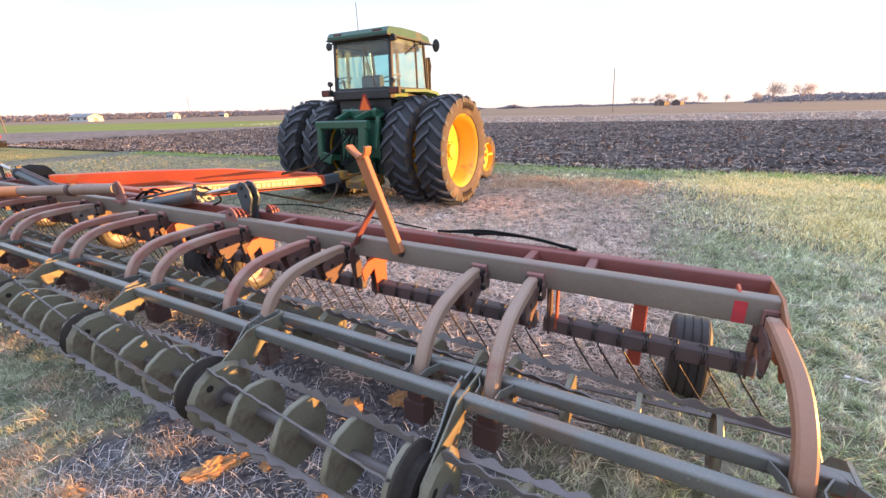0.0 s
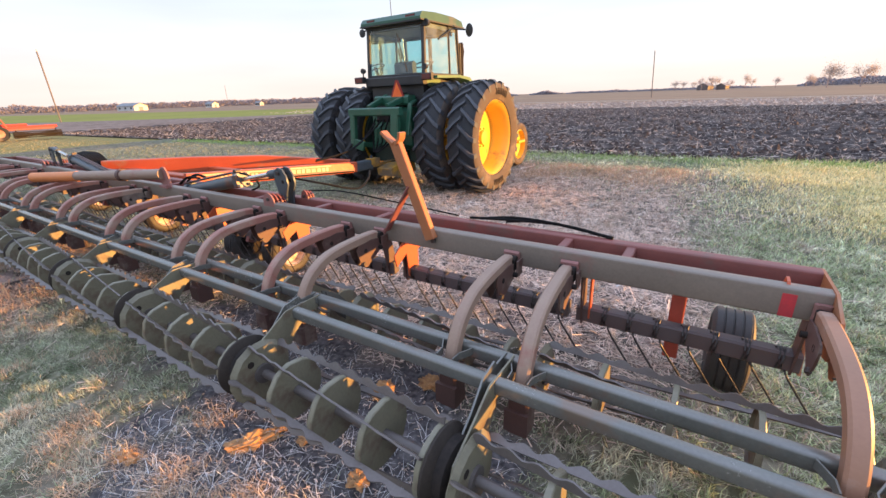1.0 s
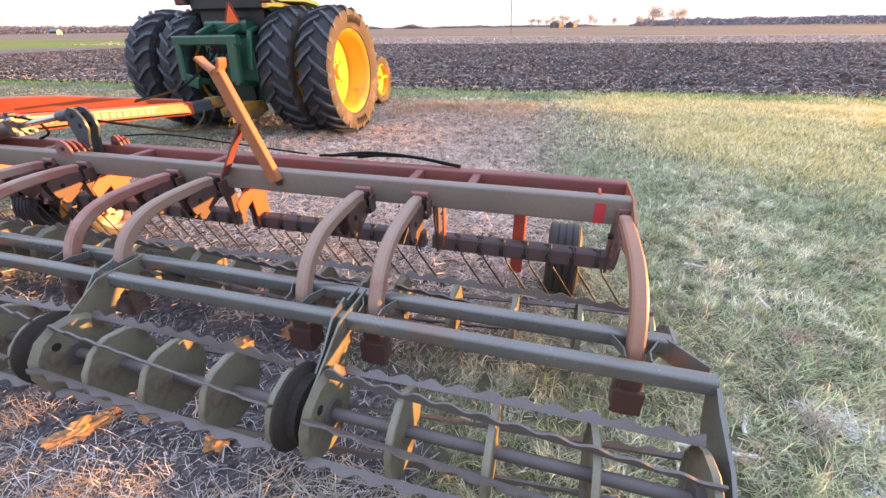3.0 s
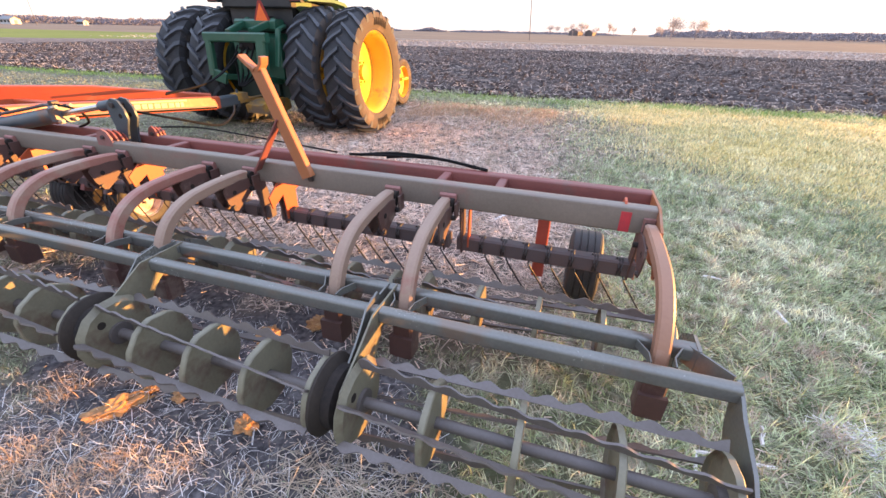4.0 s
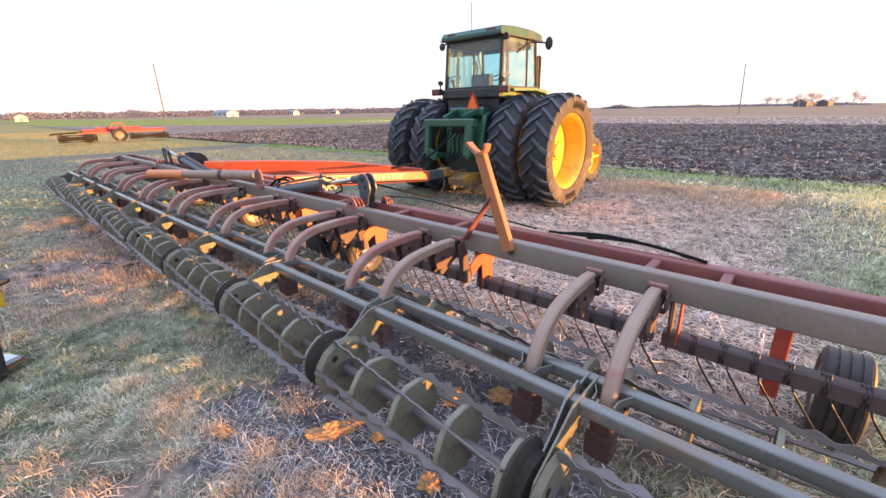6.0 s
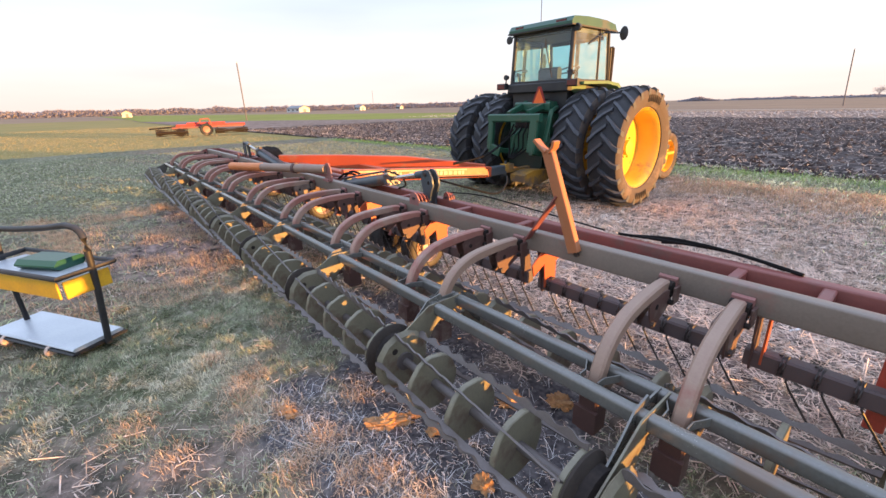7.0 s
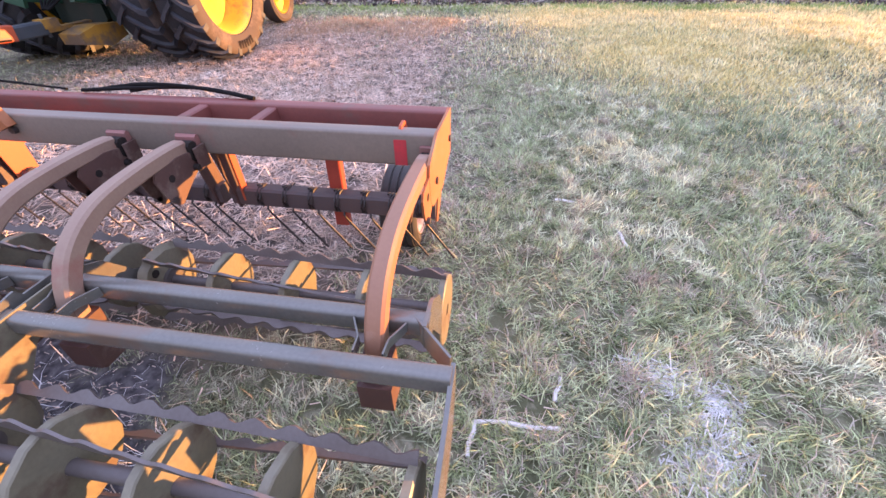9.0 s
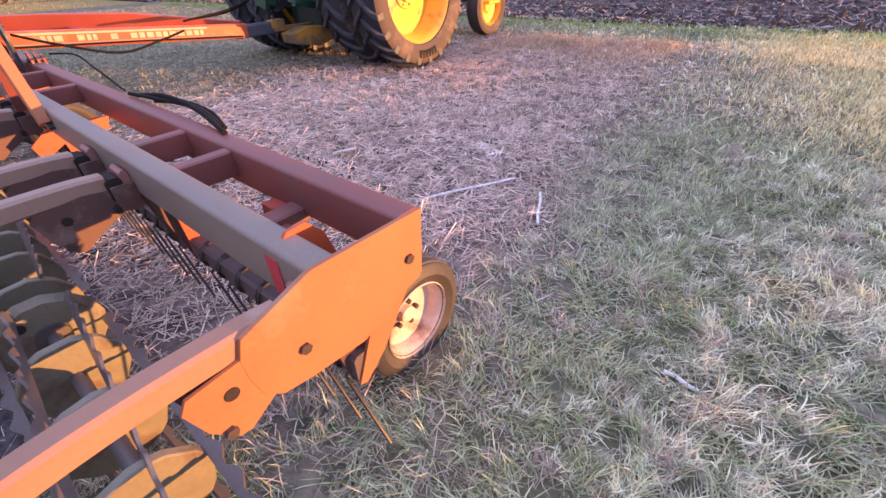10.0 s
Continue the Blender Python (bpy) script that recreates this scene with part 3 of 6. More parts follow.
sheet("ground", [(-3000, -3000), (3000, -3000), (3000, 3000), (-3000, 3000)], -0.12, M_STUBBLE, "tan harvested stubble reaching to the horizon", "ground")
sheet("grass_strip", [(-150, -120), (90, -120), (90, 14.4), (-30, 10.9), (-110, 9.5), (-150, 12)], -0.05, M_FIELD_GRASS, "wide mown grass strip beside the field", "grass")
yard()
sheet("crop_strip", [(-75, 24), (-55, 33), (-35, 54), (-60, 75), (-150, 66), (-400, 40), (-400, 14), (-150, 12), (-105, 10)], -0.06, M_WHEAT, "bright green strip of young winter wheat", "crop")
sheet("gravel_road", [(-60, 82), (160, 75), (160, 78.5), (-60, 85)], -0.09, M_ROAD, "pale gravel road along the far field edge", "road")


def plowed_height(x, y):
    return 0.06 * noise.noise((x * 0.5, y * 1.8, 2.0)) + 0.05 * noise.noise((x * 2.0, y * 4.0, 5.0)) + 0.02


def plowed():
    """Near soil in real clods; the far part lies flat."""
    xs, vsteps = np.linspace(-42, 40, 420), np.concatenate([np.linspace(0, 14, 110), np.linspace(14.4, 34, 60)])
    pts = []
    for v in vsteps:
        for x in xs:
            y = EDGE_A + EDGE_B * x + v
            k = min(v / 0.6, 1.0)
            pts.append((x, y, k * plowed_height(x, y) + 0.01 - 0.07 * (1 - k) * min(max((-21 - x) / 3, 0), 1)))
    w = len(xs)
    j, i = np.meshgrid(np.arange(len(vsteps) - 1), np.arange(w - 1), indexing="ij")
    a = (j * w + i).ravel()
    tagged(new("plowed_soil", fast_mesh("plowed_soil", pts, np.stack([a, a + 1, a + w + 1, a + w], 1), M_PLOWED, True)), "dark freshly plowed soil with corn residue", "field", kind="structure")
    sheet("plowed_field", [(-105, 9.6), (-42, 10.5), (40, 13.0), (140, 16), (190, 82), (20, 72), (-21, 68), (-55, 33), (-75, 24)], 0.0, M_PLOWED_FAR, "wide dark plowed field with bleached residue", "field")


plowed()


def strips(name, n, place, size, mat, label, category, flat=0.0, seed=1, swirl=0.0, far=False):
    """Many thin bent blades: place(rng) gives x, y, z; size(rng) gives length and width; flat 1 lies on the ground; swirl combs them; far ones are two faces each."""
    rng = np.random.default_rng(seed)
    p = place(rng, n)
    length, width = size(rng, n)
    turn = rng.uniform(0, 2 * math.pi, n)
    if swirl:
        turn = read(COMB, p[:, 0], p[:, 1]) + rng.normal(0, 1.1 / swirl, n)
    lean = np.clip(rng.normal(0.45 + 0.6 * flat, 0.28, n), 0.05, 1.35)
    tip = np.minimum(lean + rng.uniform(0.1, 0.9, n), 1.75)
    veer = turn + rng.normal(0, 0.5, n)
    d1 = np.stack([np.cos(turn) * np.sin(lean), np.sin(turn) * np.sin(lean), np.cos(lean)], 1)
    d2 = np.stack([np.cos(veer) * np.sin(tip), np.sin(veer) * np.sin(tip), np.cos(tip)], 1)
    s = np.stack([-np.sin(turn), np.cos(turn), np.zeros(n)], 1) * width[:, None] / 2
    mid = p + d1 * length[:, None] * 0.5
    if far:
        vs, tri = np.stack([p, mid - s * 1.3, mid + s * 1.3, mid + d2 * length[:, None] * 0.5], 1), np.array([(0, 2, 1), (1, 2, 3)])
    else:
        vs, tri = np.stack([p - s, p + s, mid - s * 0.8, mid + s * 0.8, mid + d2 * length[:, None] * 0.5], 1), np.array([(0, 1, 3), (0, 3, 2), (2, 3, 4)])
    fs = (np.arange(n)[:, None, None] * vs.shape[1] + tri).reshape(-1, 3)
    return tagged(new(name, fast_mesh(name, vs.reshape(-1, 3), fs, mat)), label, category, kind="stuff")


def litter(name, n, place, size, mat, label, category, seed=1, tilt=0.15):
    """Straws that lie on the ground: thin ridged strips of two faces."""
    rng = np.random.default_rng(seed)
    p = place(rng, n)
    length, width = size(rng, n)
    turn, rise = rng.uniform(0, 2 * math.pi, n), rng.normal(0, tilt, n)
    d = np.stack([np.cos(turn) * np.cos(rise), np.sin(turn) * np.cos(rise), np.sin(rise)], 1) * length[:, None] / 2
    s = np.stack([-np.sin(turn), np.cos(turn), np.zeros(n)], 1) * width[:, None] / 2
    up = np.array([0, 0, 1.0]) * width[:, None] * 0.6
    p = p + np.array([0, 0, 1.0]) * (np.abs(d[:, 2]) * 0.8 + 0.004)[:, None]
    vs = np.stack([p - d - s, p - d + up, p - d + s, p + d - s, p + d + up, p + d + s], 1)
    k = np.arange(n)[:, None] * 6
    fs = np.concatenate([k + np.array([[0, 3, 4, 1]]), k + np.array([[1, 4, 5, 2]])])
    return tagged(new(name, fast_mesh(name, vs.reshape(-1, 3), fs, mat)), label, category, kind="stuff")


def blades(low, high, w0, w1):
    return lambda rng, n: (rng.uniform(low, high, n), rng.uniform(w0, w1, n))


def in_yard(x0, x1, y0, y1, want, clumpy=True, beyond=False):
    """Spots in a stretch of the yard, kept by want(bareness), seldom on scraped soil; beyond leaves out the ground beside the camera."""
    def spots(rng, n):
        got, count = [], 0
        while count < n:
            x, y = rng.uniform(x0, x1, 2 * n) + rng.normal(0, 0.28, 2 * n), rng.uniform(y0, y1, 2 * n) + rng.normal(0, 0.28, 2 * n)
            chance = want(read(BARE, x, y)) * (1 - 0.985 * read(SCRAPED, x, y)) * (read(CLUMPS, x, y) if clumpy else 1)
            keep = rng.random(2 * n) < chance
            if beyond:
                u, v = x + rng.normal(0, 0.4, 2 * n), y + rng.normal(0, 0.4, 2 * n)
                keep &= (u < -4.6) | (u > 4.4) | (v > 5.4)
            got.append(np.stack([x[keep], y[keep], read(HEIGHT, x[keep], y[keep]) - 0.002], 1))
            count += int(keep.sum())
        return np.concatenate(got)[:n]
    return spots


def near_spots(spots):
    """Spots within the round patches given by x, y, radius."""
    table = np.array(spots)
    def place(rng, n):
        pick = table[rng.choice(len(table), size=n, p=table[:, 2] ** 1.6 / (table[:, 2] ** 1.6).sum())]
        x, y = pick[:, 0] + rng.normal(0, 0.55, n) * pick[:, 2], pick[:, 1] + rng.normal(0, 0.55, n) * pick[:, 2]
        return np.stack([x, y, read(HEIGHT, x, y)], 1)
    return place


def lying(mean, least, w0, w1):
    return lambda rng, n: (rng.gamma(2.0, mean / 2, n) + least, rng.uniform(w0, w1, n))


def far_yard(rng, n):
    """Spots on the wide grass beyond the machine's end."""
    x, y = rng.uniform(-21, -11, n), rng.uniform(-5, 10, n)
    return np.stack([x, y, np.array([height(a, b) for a, b in zip(x, y)])], 1)


strewn = lambda b: 0.04 + 0.96 * np.clip((b - 0.45) / 0.5, 0, 1) ** 1.5
green, dry = (lambda b: np.maximum(1 - 1.25 * b, 0.0)), (lambda b: 0.45 + 0.15 * b)
GREEN_LABEL, DRY_LABEL, STRAW_LABEL = "short frosty green grass of the yard", "withered pale grass among the green", "bleached straw and stalk litter on the dirt"
strips("grass", 130000, in_yard(0.3, 4.4, 0.2, 5.8, green), blades(0.04, 0.12, 0.003, 0.006), M_GRASS, GREEN_LABEL, "grass", 0.75, 11, 1.0)
strips("grass", 85000, in_yard(-4.6, 0.3, -0.8, 5.5, green), blades(0.02, 0.065, 0.0025, 0.005), M_DULL_GRASS, GREEN_LABEL, "grass", 0.7, 12, 1.0)
strips("grass", 46000, in_yard(-4.6, 8.5, -1.5, 12.0, green, True, True), blades(0.05, 0.12, 0.006, 0.013), M_GRASS, GREEN_LABEL, "grass", 0.6, 10, 0.8, True)
strips("grass", 60000, in_yard(-12, -4.2, -1.5, 12.0, lambda b: np.maximum(1 - 0.9 * b, 0.0), True, True), blades(0.04, 0.09, 0.006, 0.013), M_OLIVE_GRASS, "short olive and tan grass of the yard", "grass", 1.0, 47, 0.8, True)
strips("dry_grass", 45000, in_yard(0.3, 4.4, -0.4, 6.0, dry), blades(0.04, 0.13, 0.0025, 0.005), M_DRY, DRY_LABEL, "grass", 0.85, 13, 0.8)
strips("dry_grass", 24000, in_yard(-4.6, 0.3, -0.8, 5.5, lambda b: 0.55 - 0.25 * b), blades(0.025, 0.08, 0.002, 0.004), M_DRY, DRY_LABEL, "grass", 0.7, 14, 0.25)
strips("dry_grass", 30000, in_yard(-5.2, 8.5, -1.5, 12.0, dry, True, True), blades(0.04, 0.10, 0.005, 0.010), M_DRY, DRY_LABEL, "grass", 0.85, 9, 0.8, True)
strips("grass", 40000, far_yard, blades(0.04, 0.09, 0.010, 0.020), M_OLIVE_GRASS, GREEN_LABEL, "grass", 0.7, 41, 0.0, True)
strips("dry_grass", 9000, far_yard, blades(0.04, 0.09, 0.010, 0.018), M_DRY, DRY_LABEL, "grass", 0.9, 42, 0.0, True)
litter("straw_litter", 7000, in_yard(-5, 4.4, -0.6, 7.0, lambda b: 0.06 + 0.9 * b), lying(0.05, 0.02, 0.003, 0.007), M_STRAW, STRAW_LABEL, "straw", 15)
litter("straw_litter", 7000, in_yard(-4.5, 8, 2.5, 12.0, lambda b: 0.05 + 0.9 * b), lying(0.05, 0.03, 0.005, 0.012), M_STRAW, STRAW_LABEL, "straw", 16)
litter("straw_chaff", 30000, in_yard(-5.5, 2.6, 1.3, 8.0, strewn), lying(0.018, 0.012, 0.003, 0.007), M_STRAW, "fine pale chaff strewn over the dirt", "straw", 21, 0.35)
litter("straw_chaff", 1900, near_spots(SOIL_SPOTS), lying(0.012, 0.004, 0.002, 0.005), M_STRAW, "fine white chaff strewn over dark soil", "straw", 22, 0.3)
litter("straw_litter", 1500, near_spots(STRAW_SPOTS), lying(0.04, 0.02, 0.002, 0.005), M_PALE_STRAW, "bleached mat of old straw on the grass", "straw", 23, 0.2)


litter("straw_litter", 12000, in_yard(-4.2, 1.2, 1.3, 5.5, strewn, False), lying(0.055, 0.02, 0.003, 0.0075), M_STRAW, STRAW_LABEL, "straw", 26, 0.25)


strips("stubble", 26000, in_yard(-5.0, 2.2, 4.6, 10.5, lambda b: np.maximum(b - 0.15, 0.0)), blades(0.03, 0.075, 0.004, 0.009), M_STRAW, "short standing straw on the trodden lane", "straw", 0.0, 44)


def tuft_spots(n, x0, x1, y0, y1, seed, r0=0.02, r1=0.07):
    rng = random.Random(seed)
    return [(rng.uniform(x0, x1), rng.uniform(y0, y1), rng.uniform(r0, r1)) for _ in range(n)]


def tufts(n, spots, low, high, label, seed, flat=0.2, w0=0.002, w1=0.0045, mat=None):
    strips("dry_tufts", n, near_spots(spots), blades(low, high, w0, w1), mat or M_DRY, label, "grass", flat, seed)


NEAR_TUFTS = [(-1.48, 0.75, 0.09), (-1.54, 0.62, 0.10), (-1.14, 0.71, 0.06), (-0.90, 0.85, 0.05), (-0.98, 0.72, 0.05), (-1.82, 0.91, 0.07), (-0.61, 0.89, 0.05), (-1.30, 0.60, 0.12), (-2.28, 0.45, 0.12), (-2.0, 0.54, 0.10), (-1.79, 0.58, 0.10), (-1.60, 0.50, 0.12)]
tufts(1500, [(a, b, 1.7 * r) for a, b, r in NEAR_TUFTS], 0.04, 0.10, "standing tufts of withered straw-coloured grass", 35, 0.6, 0.0016, 0.0034)
tufts(3300, SOD_SPOTS, 0.03, 0.075, "ragged dry grass that the low sun catches", 40, 0.6, 0.0018, 0.0036, M_TAN)
litter("straw_litter", 620, near_spots([(-0.45, 0.95, 0.16), (-0.30, 0.98, 0.16), (-0.12, 1.02, 0.16), (-0.28, 0.82, 0.18), (-0.62, 0.80, 0.15), (0.05, 0.95, 0.18)]), lying(0.05, 0.03, 0.0025, 0.005), M_DRY, "frosted pale straw matted beside bare soil", "straw", 43, 0.2)
tufts(34000, tuft_spots(110, -9.0, -4.0, -0.9, 1.8, 32, 0.10, 0.32), 0.035, 0.10, "matted tufts of withered tan grass", 36, 0.45, 0.002, 0.0045, M_TAN)
tufts(9000, tuft_spots(120, 0.9, 4.2, 0.8, 6.0, 33), 0.04, 0.11, "small tufts of withered pale grass", 37, 0.5)
tufts(5000, tuft_spots(60, -3, 1.2, 2.6, 8.0, 34), 0.04, 0.10, "small tufts of withered pale grass", 38, 0.5)


strips("dry_grass", 1700, near_spots([(a, b, 1.15 * r) for a, b, r in SOIL_SPOTS]), blades(0.05, 0.14, 0.0014, 0.003), M_PALE_STRAW, "long bent straws lying over dark soil", "straw", 1.0, 45)
strips("dry_grass", 11000, near_spots([(1.6, 7.6, 1.3), (2.6, 5.6, 1.3), (3.7, 4.7, 1.2), (2.2, 6.6, 1.2)]), blades(0.05, 0.11, 0.004, 0.007), M_YELLOW_GRASS, "grass coloured sunlit yellow among the green", "grass", 0.4, 46)
strips("dry_grass", 9000, near_spots([(-1.6, 9.0, 0.7), (-0.8, 8.5, 0.6), (-2.5, 9.3, 0.6), (-2.7, 8.5, 0.6), (-0.5, 9.3, 0.5)]), blades(0.05, 0.11, 0.004, 0.008), M_TAN, "standing tan grass that the sun catches beside the tractor", "grass", 0.1, 48)
# patches of yellow blades painted where the sun's glow lies on the grass
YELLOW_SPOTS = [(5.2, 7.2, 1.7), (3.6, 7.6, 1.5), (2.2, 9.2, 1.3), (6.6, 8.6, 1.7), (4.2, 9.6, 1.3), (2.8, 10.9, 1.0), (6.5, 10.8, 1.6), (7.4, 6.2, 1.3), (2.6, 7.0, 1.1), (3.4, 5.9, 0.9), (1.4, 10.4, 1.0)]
strips("dry_grass", 90000, near_spots(YELLOW_SPOTS), blades(0.05, 0.12, 0.005, 0.010), M_YELLOW_GRASS, "grass coloured sunlit yellow near the field edge", "grass", 0.1, 39, 0.0, True)


def sticks():
    """Single bleached stalks that lie on the yard."""
    for x, y, long, turn in ((1.13, 1.54, 0.30, 3), (0.975, 1.47, 0.13, 85), (1.28, 1.71, 0.11, 75), (1.68, 2.74, 0.17, -78), (-0.13, 3.94, 0.68, 61), (0.375, 3.95, 0.39, -64), (-1.35, 3.86, 0.2, 70), (1.39, 3.12, 0.12, -10)):
        ob = tagged(new("stalk", Geo().rod([(-long / 2, 0, 0.008), (-long / 6, 0.006, 0.012), (long / 5, -0.004, 0.012), (long / 2, 0.003, 0.009)], 0.0085, 6).mesh("stalk", M_PALE_STRAW)), "bleached broken corn stalk lying on the yard", "stalk", group="loose stalks")
        ob.matrix_world = pose(x, y, height(x, y) + 0.008, 0, 0, turn)


sticks()


def edge_spot(rng, n):
    x = rng.uniform(-22, 20, n)
    x = np.where(rng.random(n) < 0.4, rng.normal(5.0, 2.2, n), x)
    return np.stack([x, EDGE_A + EDGE_B * x + rng.normal(-0.35, 0.35, n), 0 * x], 1)


strips("edge_grass", 24000, edge_spot, blades(0.05, 0.15, 0.006, 0.013), M_EDGE_GRASS, "taller green grass along the plowed edge", "grass", 0.2, 17)


def field_spot(rng, n):
    x, v = rng.uniform(-40, 38, n), rng.uniform(0.0, 1, n) ** 1.7 * 33
    y = EDGE_A + EDGE_B * x + v
    return np.array([(a, b, plowed_height(a, b) + 0.02) for a, b in zip(x, y)])


def far_field_spot(rng, n):
    x, v = rng.uniform(-60, 70, n), rng.uniform(0, 1, n) * 25
    return np.stack([x, 44 + EDGE_B * x + v, 0 * x + 0.02], 1)


def strip_spot(rng, n):
    x, y = -16.5 - 50 * rng.random(n) ** 1.5 + rng.normal(0, 0.7, n), rng.uniform(-6, 10, n)
    return np.stack([x, y, 0 * x - 0.05], 1)


litter("far_residue", 6000, far_field_spot, lambda rng, n: (rng.gamma(2.0, 0.06, n) + 0.15, rng.uniform(0.03, 0.06, n)), M_RESIDUE, "pale residue on the far plowed soil", "residue", 24, 0.4)
strips("grass", 55000, strip_spot, blades(0.035, 0.07, 0.013, 0.028), M_DRY_STRIP, "short tan grass of the wide strip", "grass", 0.45, 25, 0.0, True)
litter("corn_residue", 36000, field_spot, lambda rng, n: (rng.gamma(2.0, 0.03, n) + 0.04, rng.uniform(0.006, 0.016, n)), M_RESIDUE, "bleached corn residue scattered over plowed soil", "residue", 18, 0.4)


def clods(n, seed):
    """Lumps of soil: squashed, uneven eight-cornered stones."""
    rng = np.random.default_rng(seed)
    p = field_spot(rng, n)
    base = np.array([(1, 0, 0), (0, 1, 0), (-1, 0, 0), (0, -1, 0), (0.1, 0.1, 0.8), (0, 0, -0.6)], float)
    size = rng.gamma(2.5, 0.014, n) + 0.025
    vs = p[:, None] + base * size[:, None, None] * rng.uniform(0.6, 1.3, (n, 6, 3))
    tri = np.array([(0, 1, 4), (1, 2, 4), (2, 3, 4), (3, 0, 4), (1, 0, 5), (2, 1, 5), (3, 2, 5), (0, 3, 5)])
    fs = (np.arange(n)[:, None, None] * 6 + tri).reshape(-1, 3)
    tagged(new("soil_clods", fast_mesh("soil_clods", vs.reshape(-1, 3), fs, M_PLOWED)), "dark lumps of turned soil", "soil", kind="stuff")


clods(14000, 19)


def clump(x, y, size, seed, stretch=1.0, turn=0.0):
    """A lump of dry soil and roots, uneven all over, on the ground."""
    rng = random.Random(seed)
    bm = bmesh.new()
    bmesh.ops.create_icosphere(bm, subdivisions=4, radius=1)
    for v in bm.verts:
        k = 1 + 0.55 * noise.noise(v.co * 1.8 + Vector((seed, 0, 0))) + 0.35 * noise.noise(v.co * 4.5 + Vector((0, seed, 0))) + 0.22 * noise.noise(v.co * 11 + Vector((0, seed, 3)))
        v.co = Vector((v.co.x * stretch, v.co.y, v.co.z * 0.8)) * k * size
    me = bpy.data.meshes.new("dirt_clump")
    bm.to_mesh(me)
    bm.free()
    me.materials.append(M_CLUMP)
    ob = tagged(new("dirt_clump", me), "dry clump of soil and roots on the ground", "clump", group="dirt clumps")
    ob.matrix_world = pose(x, y, size * 0.3, 0, 0, turn)


# ---- the field cultivator ----
cultivator = thing("field_cultivator", "wide weathered red field cultivator with double rolling baskets", "cultivator")
X_LEFT, X_RIGHT = -10.9, 0.735
Z_BAR, Y_REAR, Y_FRONT = 0.733, 2.232, 2.482
X_MID, X_LONG = (X_LEFT + X_RIGHT) / 2, X_RIGHT - X_LEFT
PAIRS = [(-0.26, -0.59), (-1.58, -1.90), (-2.66, -2.98), (-3.82, -4.14), (-5.0, -5.32), (-6.15, -6.47), (-7.3, -7.62), (-8.45, -8.77), (-9.6, -9.92)]
HANGERS = [-0.35, -1.53, -2.69, -3.85, -5.02, -6.2, -7.36, -8.52, -9.68]


def rounded_bar(x0, x1, y, z, w, h, r=0.012):
    """A square tube along x with rounded corners."""
    ring = []
    for cy, cz, a0 in ((1, 1, 0), (-1, 1, 90), (-1, -1, 180), (1, -1, 270)):
        ring += [(y + cy * (w / 2 - r) + r * math.cos(radians(a0 + 22.5 * k)), z + cz * (h / 2 - r) + r * math.sin(radians(a0 + 22.5 * k))) for k in range(5)]
    return Geo().prism(ring, x0, x1)


part("rear_toolbar", rounded_bar(X_LEFT, X_RIGHT, Y_REAR, Z_BAR, 0.075, 0.135), M_BAR, cultivator, "grey-brown weathered square toolbar")
part("front_toolbar", rounded_bar(X_LEFT, X_RIGHT, Y_FRONT, Z_BAR, 0.075, 0.135), M_RED, cultivator, "dull dark red toolbar")
for x, m in ((X_RIGHT, M_PLATE), (X_LEFT - 0.012, M_RED)):
    plate = Geo().prism([(2.520, 0.797), (2.516, 0.78), (2.503, 0.615), (2.49, 0.600), (2.43, 0.590), (2.30, 0.537), (2.285, 0.533), (2.14, 0.550), (2.07, 0.565), (2.035, 0.60), (2.022, 0.66), (2.02, 0.71), (2.035, 0.754), (2.19, 0.806), (2.20, 0.808)], x, x + 0.012)
    end = part("end_plate", plate, m, cultivator, "faded orange-red end plate" if x > 0 else "red end plate")
    for y, z in ((2.46, 0.68), (2.14, 0.64)):
        part("bolt", Geo().lathe([(0, 0.006), (0.014, 0.006), (0.014, -0.006)], 6, Matrix.Translation((x + (0.014 if x > 0 else -0.002), y, z))), M_TINE, end)
for i, x in enumerate((-0.06, -0.40, -1.75, -2.4, -3.2, -4.75, -5.6, -6.9, -8.1, -9.3)):
    part("cross_member", Geo().bar([(x, Y_REAR + 0.0375, 0.745), (x, Y_FRONT - 0.0375, 0.745)], 0.05, 0.09, 0.006), M_RED, cultivator)

bracket = part("wheel_bracket", Geo().prism([(2.20, 0.70), (2.21, 0.775), (2.245, 0.812), (2.295, 0.815), (2.335, 0.77), (2.36, 0.69)], 0.585, 0.597), M_ORANGE, cultivator, "rounded orange bracket between the toolbars")
part("bolt", Geo().lathe([(0, 0.010), (0.016, 0.010), (0.016, -0.004)], 6, Matrix.Translation((0.597, 2.265, 0.765))), M_TINE, bracket)
part("tie_plate", Geo().box((0.30, 2.355, 0.672), (0.07, 0.21, 0.05), b=0.006).box((0.40, 2.36, 0.655), (0.22, 0.05, 0.04), b=0.006), M_RED, cultivator, "dark red tie plate under the bars")

# marks sprayed and worn on the rear toolbar
part("paint_mark", Geo().box((0.598, Y_REAR - 0.0385, 0.722), (0.05, 0.002, 0.105)), M_PINK, cultivator, "bright red sprayed mark")
M_WORN = material("worn_pink_paint", (0.30, 0.125, 0.115), (0.22, 0.11, 0.095), 0.6, 0.0, 14.0, 80.0, 0.2)

# ---- curved arms that carry the baskets ----
ARM = [(2.125, 0.722), (2.05, 0.729), (1.95, 0.733), (1.85, 0.734), (1.74, 0.730), (1.65, 0.718), (1.57, 0.690), (1.505, 0.648), (1.46, 0.594), (1.435, 0.54), (1.42, 0.48), (1.42, 0.35)]


